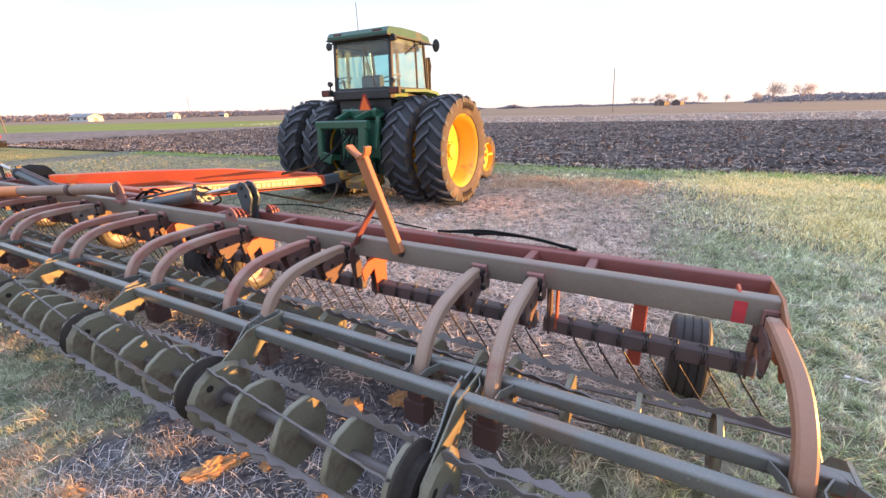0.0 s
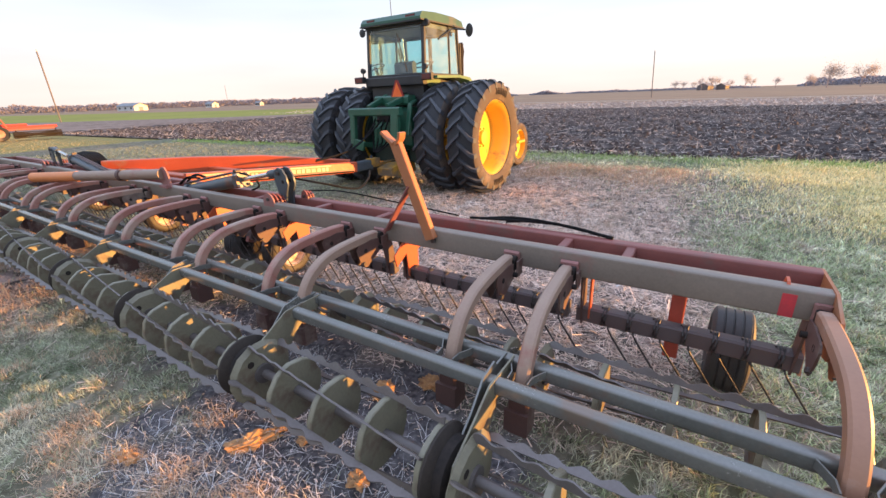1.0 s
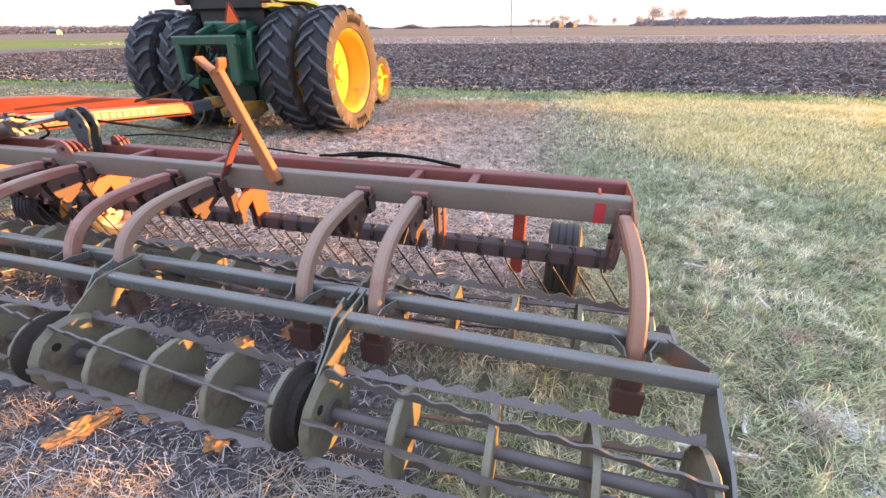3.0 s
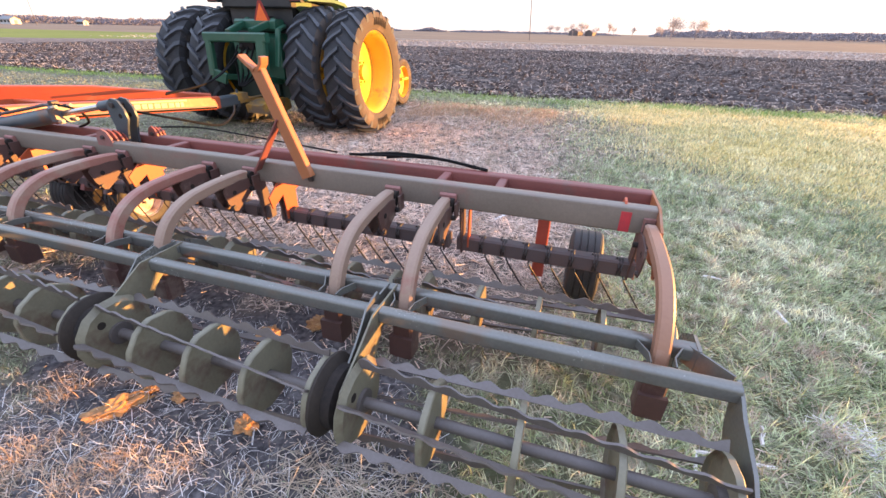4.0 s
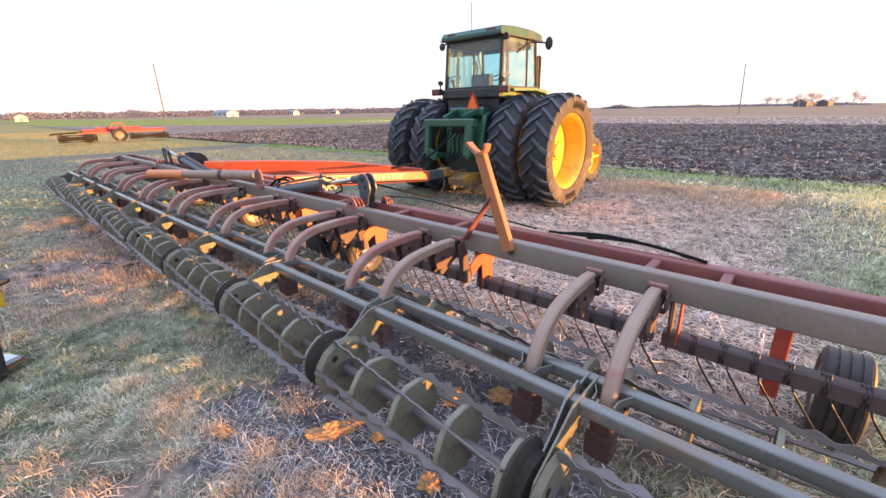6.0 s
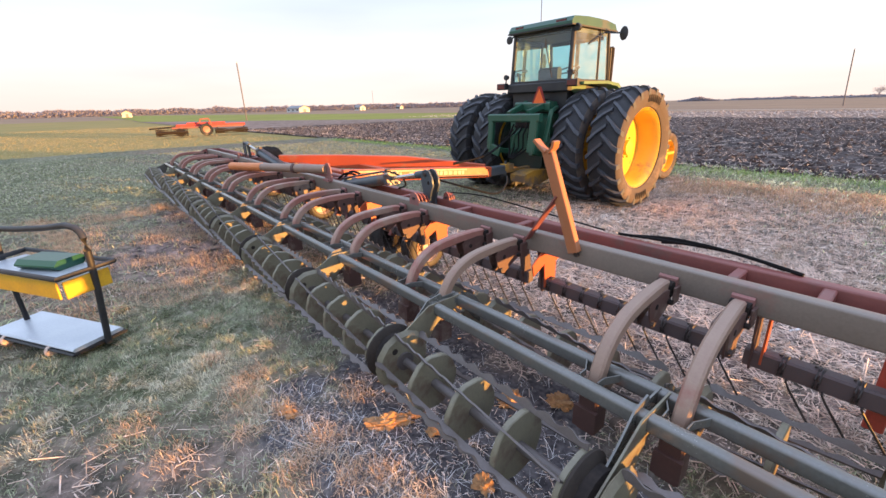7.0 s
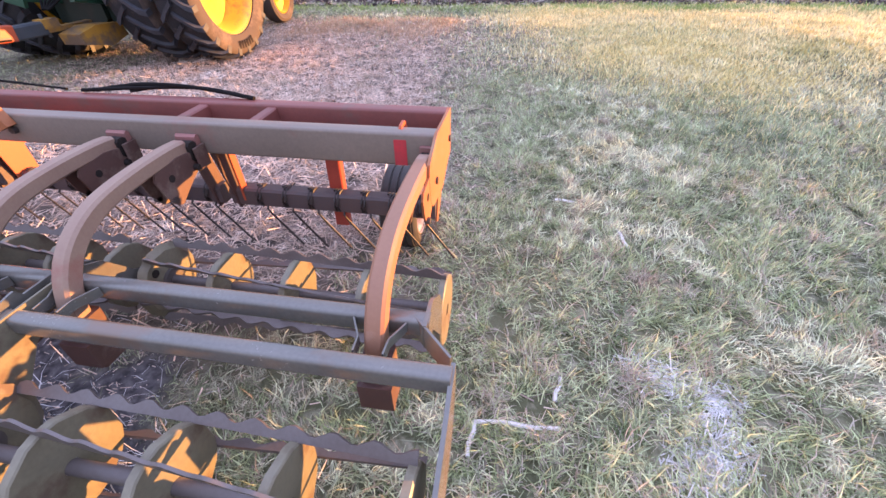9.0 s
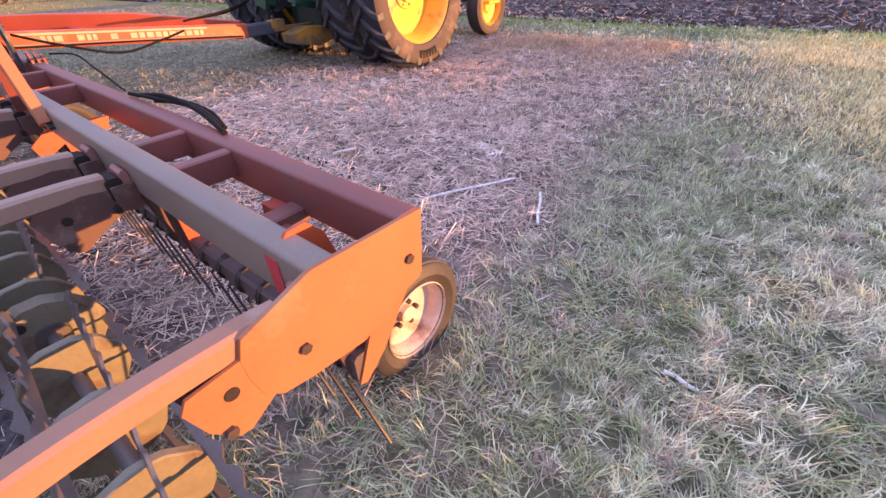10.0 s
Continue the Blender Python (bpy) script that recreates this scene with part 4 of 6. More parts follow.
def smooth(pts, steps):
    """Points along a smooth curve through pts."""
    p, out, n = [Vector(q) for q in pts], [], len(pts)
    for i in range(n - 1):
        p0, p1, p2, p3 = p[max(i - 1, 0)], p[i], p[i + 1], p[min(i + 2, n - 1)]
        for k in range(steps):
            t = k / steps
            out.append(0.5 * ((2 * p1) + (p2 - p0) * t + (2 * p0 - 5 * p1 + 4 * p2 - p3) * t * t + (3 * p1 - p0 - 3 * p2 + p3) * t ** 3))
    return out + [p[-1]]


M_ARM_END = material("rosy_worn_arm", (0.34, 0.172, 0.105), (0.26, 0.125, 0.078), 0.5, 0.0, 5.0, 90.0, 0.2, 0.9, (0.36, 0.24, 0.19), 0.2)


def arm_part(x, red, paint=None):
    """A bent square arm; all but the end arm lean a little away from the machine's end towards the toolbar."""
    lean = 0.0 if x > 0.5 else -0.055
    path = smooth([(x + lean * min(max((y - 1.45) / 0.65, 0), 1), y, z) for y, z in ARM], 3)
    arm = part("curved_arm", Geo().bar(path, 0.060, 0.056, 0.009, up=(1, 0, 0)), paint or (M_ARM_RED if red else M_ARM), cultivator)
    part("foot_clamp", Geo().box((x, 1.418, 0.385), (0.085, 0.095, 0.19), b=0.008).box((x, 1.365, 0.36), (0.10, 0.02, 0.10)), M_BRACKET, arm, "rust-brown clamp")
    x += lean
    for s in (-1, 1):
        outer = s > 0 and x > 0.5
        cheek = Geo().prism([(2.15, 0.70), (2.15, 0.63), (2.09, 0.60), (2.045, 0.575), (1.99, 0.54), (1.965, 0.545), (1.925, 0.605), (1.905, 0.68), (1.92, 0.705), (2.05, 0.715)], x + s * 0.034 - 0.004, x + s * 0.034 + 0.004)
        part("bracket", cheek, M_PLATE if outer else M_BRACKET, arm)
        part("bolt", Geo().lathe([(0, 0.01), (0.013, 0.01), (0.013, -0.01), (0, -0.01)], 6, Matrix.Translation((x + s * 0.04, 1.955, 0.575))), M_TINE, arm)
        part("bolt_hole", Geo().lathe([(0, 0.0012), (0.015, 0.0012), (0.015, -0.001)], 14, Matrix.Translation((x + s * 0.0385, 1.985, 0.655))), M_BLACK, arm)
    part("pivot_pin", Geo().rod([(x - 0.06, 2.12, 0.64), (x + (0.06 if x < 0.5 else 0.03), 2.12, 0.64)], 0.014), M_BLACK, arm)
    wide = 0.082 if x < 0.5 else 0.05
    part("bushing", Geo().box((x, 2.145, 0.70), (wide, 0.05, 0.080), b=0.012), M_BLACK, arm, "black rubber bushing")
    part("cap", Geo().box((x, 2.180, 0.715), (wide + 0.010, 0.024, 0.085), b=0.008), M_WORN, arm, "worn pink painted cap")
    if x < 0.5:
        part("ear", Geo().box((x + 0.055, 2.16, 0.672), (0.012, 0.07, 0.09), b=0.004), M_BRACKET, arm)
    return arm


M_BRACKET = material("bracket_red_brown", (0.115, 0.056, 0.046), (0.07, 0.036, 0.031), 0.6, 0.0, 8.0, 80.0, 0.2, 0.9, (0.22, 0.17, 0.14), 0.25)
M_ARM_RED = material("faded_red_arm", (0.34, 0.155, 0.118), (0.26, 0.10, 0.078), 0.5, 0.0, 5.0, 90.0, 0.2, 0.9, (0.33, 0.22, 0.17), 0.45)
arm_part(0.708, False, M_ARM_END)
for a, b in PAIRS:
    arm_part(a, a < -2)
    arm_part(b, b < -1.7)
arm_part(X_LEFT + 0.03, True)

# ---- low bars over the baskets ----
Z_LOW, Y_LR, Y_LF = 0.525, 1.318, 1.508
part("basket_bar", rounded_bar(-10.95, 0.93, Y_LR + 0.012, Z_LOW + 0.011, 0.052, 0.064, 0.015), M_GREY, cultivator, "long grey-green square tube")
part("basket_bar", rounded_bar(-10.95, 0.845, Y_LF - 0.008, Z_LOW + 0.009, 0.052, 0.066, 0.015), M_GREY, cultivator, "long grey-green square tube")


def saddle(x):
    """Bent straps on either side of an arm between the two low bars."""
    for s in (-1, 1):
        part("strap", Geo().bar([(x + s * 0.04, 1.36, 0.545), (x + s * 0.042, 1.41, 0.545), (x + s * 0.075, 1.472, 0.545)], 0.006, 0.035, 0.001), M_GREY, cultivator)


for a, b in PAIRS:
    saddle(a)
    saddle(b)
saddle(0.708)


def wavy_bar(x0, x1, r, a0, a1, waves):
    """A flat bar on edge with a wavy rim, winding from angle a0 to a1 about the x axis."""
    n = int((x1 - x0) / 0.018)
    vs, fs = [], []
    for i in range(n + 1):
        u = i / n
        a = a0 + (a1 - a0) * u
        top = r + 0.010 * math.sin(2 * math.pi * waves * u)
        ca, sa = math.cos(a), math.sin(a)
        for rad, off in ((r - 0.028, -0.004), (top, -0.004), (top, 0.004), (r - 0.028, 0.004)):
            vs.append((x0 + (x1 - x0) * u, rad * ca - off * sa, rad * sa + off * ca))
        if i:
            k = 4 * (i - 1)
            fs += [(k + j, k + (j + 1) % 4, k + 4 + (j + 1) % 4, k + 4 + j) for j in range(4)]
    fs += [(3, 2, 1, 0), (4 * n, 4 * n + 1, 4 * n + 2, 4 * n + 3)]
    return Geo().add(vs, fs)


def support_plate(r, inner, start, lobes=6):
    """A pressed round plate with a turned rim, flattened a little between the bars it holds."""
    n = 24
    def ring(k, x):
        return [(x, r * k * math.cos(start + 2 * math.pi * i / n) * (1 if i % 4 in (3, 0, 1) else 0.965), r * k * math.sin(start + 2 * math.pi * i / n) * (1 if i % 4 in (3, 0, 1) else 0.965)) for i in range(n)]
    rings = [ring(inner / r, 0.004), ring(0.955, 0.004), ring(0.985, 0.0), ring(0.99, -0.020), ring(0.97, -0.020), ring(0.965, -0.006), ring(0.945, -0.003), ring(inner / r, -0.003)]
    return Geo().add([p for q in rings for p in q], [(k * n + i, k * n + (i + 1) % n, (k + 1) * n + (i + 1) % n, (k + 1) * n + i) for k in range(7) for i in range(n)])


M_SHAFT = material("grimy_shaft", (0.13, 0.115, 0.115), (0.085, 0.07, 0.062), 0.5, 0.2, 6.0, 90.0, 0.2, 0.9)
M_SHIELD = material("greasy_brown_shield", (0.055, 0.042, 0.034), (0.022, 0.018, 0.016), 0.75, 0.0, 8.0, 60.0, 0.3, 0.9, spec=0.25)


def basket(x0, x1, y, z, r, phase, plates, hole=False):
    ob = part("rolling_basket", Geo().rod([(x0, 0, 0), (x1, 0, 0)], 0.021, 12).lathe([(0.021, x0), (0.05, x0), (0.05, x0 + 0.03), (0.021, x0 + 0.03)], 16).lathe([(0.021, x1 - 0.03), (0.05, x1 - 0.03), (0.05, x1), (0.021, x1)], 16), M_SHAFT, cultivator, "grey centre shaft of a rolling basket", Matrix.Translation((0, y, z)))
    bars = 6
    twist = 0.55
    for i in range(bars):
        a = phase + 2 * math.pi * i / bars
        part("wavy_bar", wavy_bar(x0, x1, r, a, a + twist, (x1 - x0) / 0.105), M_WAVE, ob)
    disc = Geo().lathe([(0.03, -0.005), (r - 0.035, -0.005), (r - 0.012, -0.02), (r - 0.006, -0.014), (r - 0.03, 0.005), (0.03, 0.005)], 14)
    end = part("end_disc", disc, M_BASKET, ob, "dished olive end disc", Matrix.Translation((x0 + 0.012, 0, 0)))
    part("hole", Geo().lathe([(0, 0.0065), (0.017, 0.0065), (0.017, 0.004)], 14, Matrix.Translation((0, -0.055, 0.075))), M_BLACK, end)
    for k in range(1, plates):
        u = k / (plates - 1)
        g = support_plate(r - 0.024, 0.022, phase + twist * u)
        part("support_plate", g, M_BASKET, ob, "", Matrix.Translation((x0 + (x1 - x0) * u, 0, 0)))
    return ob


def hub_disc(x, y, z, r):
    """A dark dished bearing shield."""
    g = Geo().lathe([(0.0, 0.02), (r * 0.45, 0.02), (r * 0.8, 0.008), (r, -0.012), (r, -0.022), (r * 0.8, -0.004), (0.0, 0.006)], 28)
    return part("bearing_shield", g, M_SHIELD, cultivator, "dished dark bearing shield", Matrix.Translation((x, y, z)))


RY, RZ, RR = 1.06, 0.345, 0.172
FY, FZ, FR = 1.785, 0.305, 0.160
edges = [0.90] + HANGERS + [-10.9]
for i in range(len(edges) - 1):
    right, left = edges[i] - (0.075 if i else 0.02), edges[i + 1] + 0.05
    basket(left, right, RY, RZ, RR, 0.35 + 0.4 * i, 5)
    basket(left, right - 0.04, FY, FZ, FR, 0.9 + 0.7 * i, 5)
for x in HANGERS:
    hub_disc(x - 0.045, RY, RZ, 0.155)
    part("bearing", Geo().lathe([(0, -0.04), (0.10, -0.04), (0.12, -0.02), (0.12, 0.02), (0.10, 0.03), (0, 0.03)], 20, Matrix.Translation((x - 0.02, RY, RZ))), M_BLACK, cultivator, "greasy black bearing housing")
    for s in (-0.018, 0.018):
        if s < 0:
            shape = [(1.50, 0.575), (1.40, 0.575), (1.385, 0.60), (1.29, 0.585), (1.19, 0.49), (1.09, 0.42), (1.02, 0.36), (1.02, 0.31), (1.08, 0.30), (1.16, 0.35), (1.25, 0.43), (1.30, 0.475), (1.37, 0.472), (1.40, 0.50), (1.50, 0.50)]
        else:
            shape = [(1.50, 0.572), (1.40, 0.572), (1.27, 0.573), (1.14, 0.50), (1.0, 0.43), (0.965, 0.34), (1.0, 0.26), (1.08, 0.245), (1.17, 0.29), (1.26, 0.37), (1.33, 0.45), (1.37, 0.472), (1.40, 0.50), (1.50, 0.50)]
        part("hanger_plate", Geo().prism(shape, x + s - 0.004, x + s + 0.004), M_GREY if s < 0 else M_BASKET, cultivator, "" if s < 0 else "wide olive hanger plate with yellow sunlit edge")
        fore = Geo().prism([(1.545, 0.565), (1.62, 0.53), (1.72, 0.40), (1.81, 0.355), (1.82, 0.27), (1.75, 0.255), (1.66, 0.34), (1.545, 0.485)], x + s - 0.004, x + s + 0.004)
        part("hanger_plate", fore, M_GREY, cultivator)
# end hangers
for x in (0.93, -10.96):
    part("end_hanger", Geo().prism([(1.362, 0.562), (1.30, 0.548), (1.24, 0.515), (1.08, 0.463), (0.99, 0.40), (0.975, 0.29), (1.03, 0.22), (1.12, 0.235), (1.21, 0.279), (1.27, 0.325), (1.32, 0.39), (1.35, 0.46), (1.362, 0.51)], x - 0.006, x + 0.006), M_GREY, cultivator, "curved grey end plate with rusty streaks")
    part("end_hanger", Geo().prism([(1.46, 0.57), (1.56, 0.57), (1.66, 0.50), (1.74, 0.36), (1.90, 0.34), (1.91, 0.27), (1.80, 0.19), (1.72, 0.22), (1.62, 0.36), (1.54, 0.47), (1.46, 0.48)], x - 0.10, x - 0.088), M_GREY, cultivator, "grey-green hanger plate with worn paint")
    part("gusset", Geo().bar([(x - 0.13, 1.50, 0.525), (x - 0.008, 1.372, 0.525)], 0.008, 0.085, 0.001), M_GREY, cultivator)

# ---- the tine harrow under the frame ----
PY, PZ = 2.30, 0.415
SEGMENTS = [(0.715, -0.28), (-0.33, -1.52), (-1.62, -2.75), (-2.85, -4.0), (-4.1, -5.2), (-5.4, -6.6), (-6.8, -8.0), (-8.2, -9.4), (-9.6, -10.8)]


M_TOOTH = material("dark_spring_tooth", (0.055, 0.042, 0.038), (0.03, 0.025, 0.024), 0.5, 0.2, 9.0, 90.0, 0.15)


def tine():
    """A coil round the pipe that ends in a straight tooth, trailing sideways and back."""
    pts = []
    for i in range(31):
        a = 2 * math.pi * 2.2 * i / 30
        pts.append((-0.035 + 0.0011 * i, 0.0505 * math.sin(a), 0.0505 * math.cos(a)))
    pts += [(0.012, -0.045, -0.05), (0.03, -0.042, -0.085), (0.145, -0.035, -0.255)]
    return Geo().rod(pts, 0.0052, 6).mesh("tine", M_TOOTH)


tine_mesh = tine()
for x0, x1 in SEGMENTS:
    pipe = part("tine_pipe", Geo().bar([(x1, PY, PZ), (x0, PY, PZ)], 0.076, 0.092, 0.010), M_PIPE, cultivator, "rusty dark tine pipe")
    n = int((x0 - x1) / 0.128)
    for i in range(n):
        part("tine", tine_mesh, M_TINE, pipe, "", Matrix.Translation((x0 - 0.06 - i * 0.128, PY, PZ)))
    for x in (x0 - 0.03, x1 + 0.03):
        strap = Geo().prism([(2.20, 0.668), (2.30, 0.668), (2.345, 0.45), (2.345, 0.36), (2.265, 0.355), (2.245, 0.45)], x - 0.005, x + 0.005)
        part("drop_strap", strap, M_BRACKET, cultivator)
for x in (-1.46, -2.62, -3.75):
    plate = Geo().prism([(2.19, 0.665), (2.46, 0.665), (2.44, 0.60), (2.36, 0.575), (2.36, 0.42), (2.25, 0.40), (2.23, 0.58), (2.12, 0.52), (2.10, 0.60)], x, x + 0.01)
    part("side_bracket", plate, M_ORANGE, cultivator, "orange bracket under the toolbar")
part("side_bracket", Geo().prism([(2.25, 0.665), (2.29, 0.665), (2.30, 0.40), (2.26, 0.40)], -0.215, -0.205), M_ORANGE, cultivator)

part("end_strap", Geo().prism([(2.36, 0.60), (2.495, 0.60), (2.36, 0.42), (2.285, 0.355), (2.262, 0.365)], 0.712, 0.722), M_PLATE, cultivator, "orange strap that holds the pipe end")
# ---- gauge wheel at the end of the frame ----
def small_wheel(x, y, z, r, w, rim_mat, label, parent, ribs=4):
    prof = [(r * 0.62, -w * 0.40), (r * 0.80, -w * 0.5), (r * 0.94, -w * 0.46)]
    for i in range(ribs):
        a, b = -w * 0.42 + w * 0.84 * i / ribs, -w * 0.42 + w * 0.84 * (i + 1) / ribs
        prof += [(r, a + 0.004), (r, b - 0.008), (r * 0.97, b - 0.006), (r * 0.97, b)]
    prof += [(r * 0.94, w * 0.46), (r * 0.80, w * 0.5), (r * 0.62, w * 0.40)]
    rim = part("wheel_rim", Geo().lathe([(r * 0.64, -w * 0.42), (r * 0.6, -w * 0.36), (r * 0.56, -w * 0.1), (r * 0.3, 0.0), (r * 0.28, w * 0.05), (r * 0.15, w * 0.06), (r * 0.14, w * 0.18), (0, w * 0.20)], 32).lathe([(r * 0.3, 0.0), (r * 0.56, w * 0.1), (r * 0.6, w * 0.36), (r * 0.66, w * 0.44), (r * 0.645, w * 0.46)], 32), rim_mat, parent, label, Matrix.Translation((x, y, z)))
    part("tyre", Geo().lathe(prof, 48), M_SMALLTYRE, rim, "ribbed black tyre")
    for i in range(5):
        a = 2 * math.pi * i / 5
        part("lug_nut", Geo().lathe([(0, w * 0.16), (0.011, w * 0.16), (0.011, w * 0.08)], 6, Matrix.Translation((0, r * 0.22 * math.cos(a), r * 0.22 * math.sin(a)))), M_TINE, rim)
    return rim


small_wheel(0.475, 2.655, 0.195, 0.236, 0.20, M_WHITE_RIM, "cream rim with rust stains", cultivator)
part("wheel_leg", Geo().bar([(0.205, 2.42, 0.68), (0.205, 2.40, 0.22)], 0.07, 0.05, 0.006, up=(0, 1, 0)), M_LEG, cultivator, "upright bright red wheel leg")
part("axle", Geo().rod([(0.19, 2.42, 0.30), (0.30, 2.62, 0.215), (0.47, 2.662, 0.212)], 0.022), M_BLACK, cultivator)
part("leg_clamp", Geo().box((0.18, 2.29, 0.655), (0.24, 0.05, 0.022)), M_BLACK, cultivator)
for x, y, rim, label in ((-3.16, 2.50, M_WHITE_RIM, "cream transport wheel rim"), (-3.72, 2.46, M_BLACK, "grimy dark wheel rim"), (-5.9, 2.62, M_WHITE_RIM, "cream transport wheel rim"), (-8.3, 2.7, M_WHITE_RIM, "cream transport wheel rim")):
    small_wheel(x, y, 0.235, 0.235, 0.19, rim, label, cultivator)
for x in (-3.15, -3.4, -4.35, -4.62, -5.6, -6.7, -7.9, -9.0):
    part("shank_post", Geo().bar([(x, 2.33, 0.67), (x, 2.33, 0.46), (x, 2.27, 0.34)], 0.045, 0.07, 0.006, up=(0, 1, 0)), M_RED, cultivator)

# ---- parking stand bolted on the rear toolbar ----
stand = part("parking_stand", Geo().bar([(-1.195, 2.172, 0.745), (-1.43, 2.168, 1.345)], 0.045, 0.072, 0.004, up=(1, 0, 0)), M_PLATE, cultivator, "leaning orange-red parking stand with forked top")
for s in (-1, 1):
    part("prong", Geo().bar([(-1.425 + s * 0.012, 2.168, 1.33), (-1.435 + s * 0.05, 2.168, 1.365), (-1.45 + s * 0.072, 2.168, 1.40)], 0.02, 0.06, 0.003, up=(0, 1, 0)), M_PLATE, stand)
part("brace", Geo().bar([(-1.555, 2.165, 0.75), (-1.335, 2.165, 1.075)], 0.012, 0.06, 0.002, up=(0, 1, 0)), M_RED, stand, "flat dark red brace")
part("bolt", Geo().lathe([(0, -0.012), (0.016, -0.012), (0.016, 0.012)], 6, Matrix.Translation((-1.19, 2.185, 0.73)) @ Matrix.Rotation(radians(90), 4, "Z")), M_TINE, stand)

# ---- tongue and wing cylinders ----
HITCH = (-4.68, 5.10, 0.575)
near_beam = part("tongue_beam", Geo().bar([(-4.95, 2.56, 0.765), (HITCH[0] + 0.06, HITCH[1] - 0.08, HITCH[2])], 0.10, 0.165, 0.012), M_ORANGE, cultivator, "orange tongue beam with cream lettering bars")
part("tongue_beam", Geo().bar([(-7.2, 2.56, 0.775), (-6.3, 3.3, 0.775), (-5.6, 4.05, 0.735), (HITCH[0] - 0.06, HITCH[1] - 0.08, HITCH[2])], 0.10, 0.22, 0.012), M_ORANGE, cultivator, "orange tongue beam")
part("tongue_cross", Geo().bar([(-6.95, 2.74, 0.71), (-4.95, 2.74, 0.73)], 0.12, 0.12, 0.01), M_ORANGE, cultivator)
part("tongue_cross", Geo().bar([(-6.1, 3.5, 0.68), (-4.85, 3.5, 0.67)], 0.10, 0.10, 0.01), M_ORANGE, cultivator)
part("hitch_clevis", Geo().box((HITCH[0], HITCH[1] + 0.12, 0.56), (0.14, 0.42, 0.15), b=0.02).box((HITCH[0], HITCH[1] + 0.36, 0.60), (0.11, 0.16, 0.03)).box((HITCH[0], HITCH[1] + 0.36, 0.52), (0.11, 0.16, 0.03)).rod([(HITCH[0], HITCH[1] + 0.38, 0.45), (HITCH[0], HITCH[1] + 0.38, 0.70)], 0.02), M_STEEL, cultivator, "dark steel hitch clevis")
TONGUE = Vector((-4.95, 2.56, 0.765))
d = Vector((HITCH[0] + 0.06, HITCH[1] - 0.08, HITCH[2])) - TONGUE
dn = d.normalized()
side = dn.cross(Vector((0, 0, 1))).normalized()
over = side.cross(dn)
for v, u0, u1, tall in ((0.052, 0.06, 0.80, 0.020), (-0.048, 0.10, 0.84, 0.016)):
    q = TONGUE + side * 0.0515 + over * v
    part("stripe", Geo().bar([q + d * u0, q + d * u1], 0.003, tall, 0.0005), M_DECAL, near_beam, "cream stripe along the beam")
rng = random.Random(4)
u = 0.15
while u < 0.80:
    w = rng.uniform(0.010, 0.030)
    c0 = TONGUE + d * (u + w / 2) + side * 0.0515 + over * 0.004
    part("lettering_bar", Geo().bar([c0 - dn * (d.length * w / 2), c0 + dn * (d.length * w / 2)], 0.003, 0.055, 0.0005), M_DECAL, near_beam)
    u += w + (rng.uniform(0.006, 0.010) if rng.random() < 0.8 else 0.05)
for k, r in ((-0.045, 0.008), (-0.062, 0.010)):
    part("feed_line", Geo().rod([TONGUE + d * 0.04 + side * 0.06 + over * k, TONGUE + d * 0.5 + side * 0.062 + over * (k + 0.006), TONGUE + d * 0.97 + side * 0.06 + over * k], r, 8), M_ARM if r < 0.009 else M_HOSE, near_beam, "thin feed line along the tongue")


def lug_pair(x, y, flip):
    """Two curved plates that hold a cylinder's rod end, with the hinge fins beside their foot."""
    shape = [(-0.045, 0.70), (-0.040, 0.88), (-0.065, 0.965), (-0.055, 1.04), (-0.01, 1.072), (0.05, 1.062), (0.092, 1.005), (0.105, 0.935), (0.075, 0.87), (0.055, 0.80), (0.05, 0.70)]
    turn = Matrix.Rotation(radians(-90), 4, "Z")
    for s in (-0.036, 0.036):
        plate = part("cylinder_lug", Geo().prism([(flip * a, b) for a, b in shape], -0.008, 0.008), M_STEEL, cultivator, "dark curved cylinder lug", Matrix.Translation((x, y + s, 0)) @ turn)
        part("bolt_hole", Geo().lathe([(0, 0.0095), (0.017, 0.0095), (0.017, 0.0)], 14, Matrix.Translation((0, flip * 0.045, 0.955))), M_BLACK, plate)
    part("cross_pin", Geo().rod([(x, y - 0.06, 1.027), (x, y + 0.06, 1.027)], 0.018), M_TINE, cultivator)
    for k, wide, top, rows in ((0.0, 0.070, 0.885, (2.20, 2.245, 2.29, 2.33)), (flip * 0.15, 0.045, 0.872, (2.455, 2.490, 2.525))):
        for i, row in enumerate(rows):
            h = top - 0.012 * i
            fin = Geo().prism([(-wide, 0.77), (-wide, h - 0.065), (-wide * 0.66, h - 0.02), (0.0, h), (wide * 0.6, h - 0.018), (wide, h - 0.06), (wide, 0.77)], -0.007, 0.007)
            part("hinge_fin", fin, M_WORN if i == 0 and k == 0 else M_RED, cultivator, "", Matrix.Translation((x + k - 0.006 * i, row, 0)) @ turn)
        part("hinge_pin", Geo().rod([(x + k, rows[0] - 0.02, top - 0.055), (x + k, rows[-1] + 0.02, top - 0.055)], 0.014), M_TINE, cultivator)


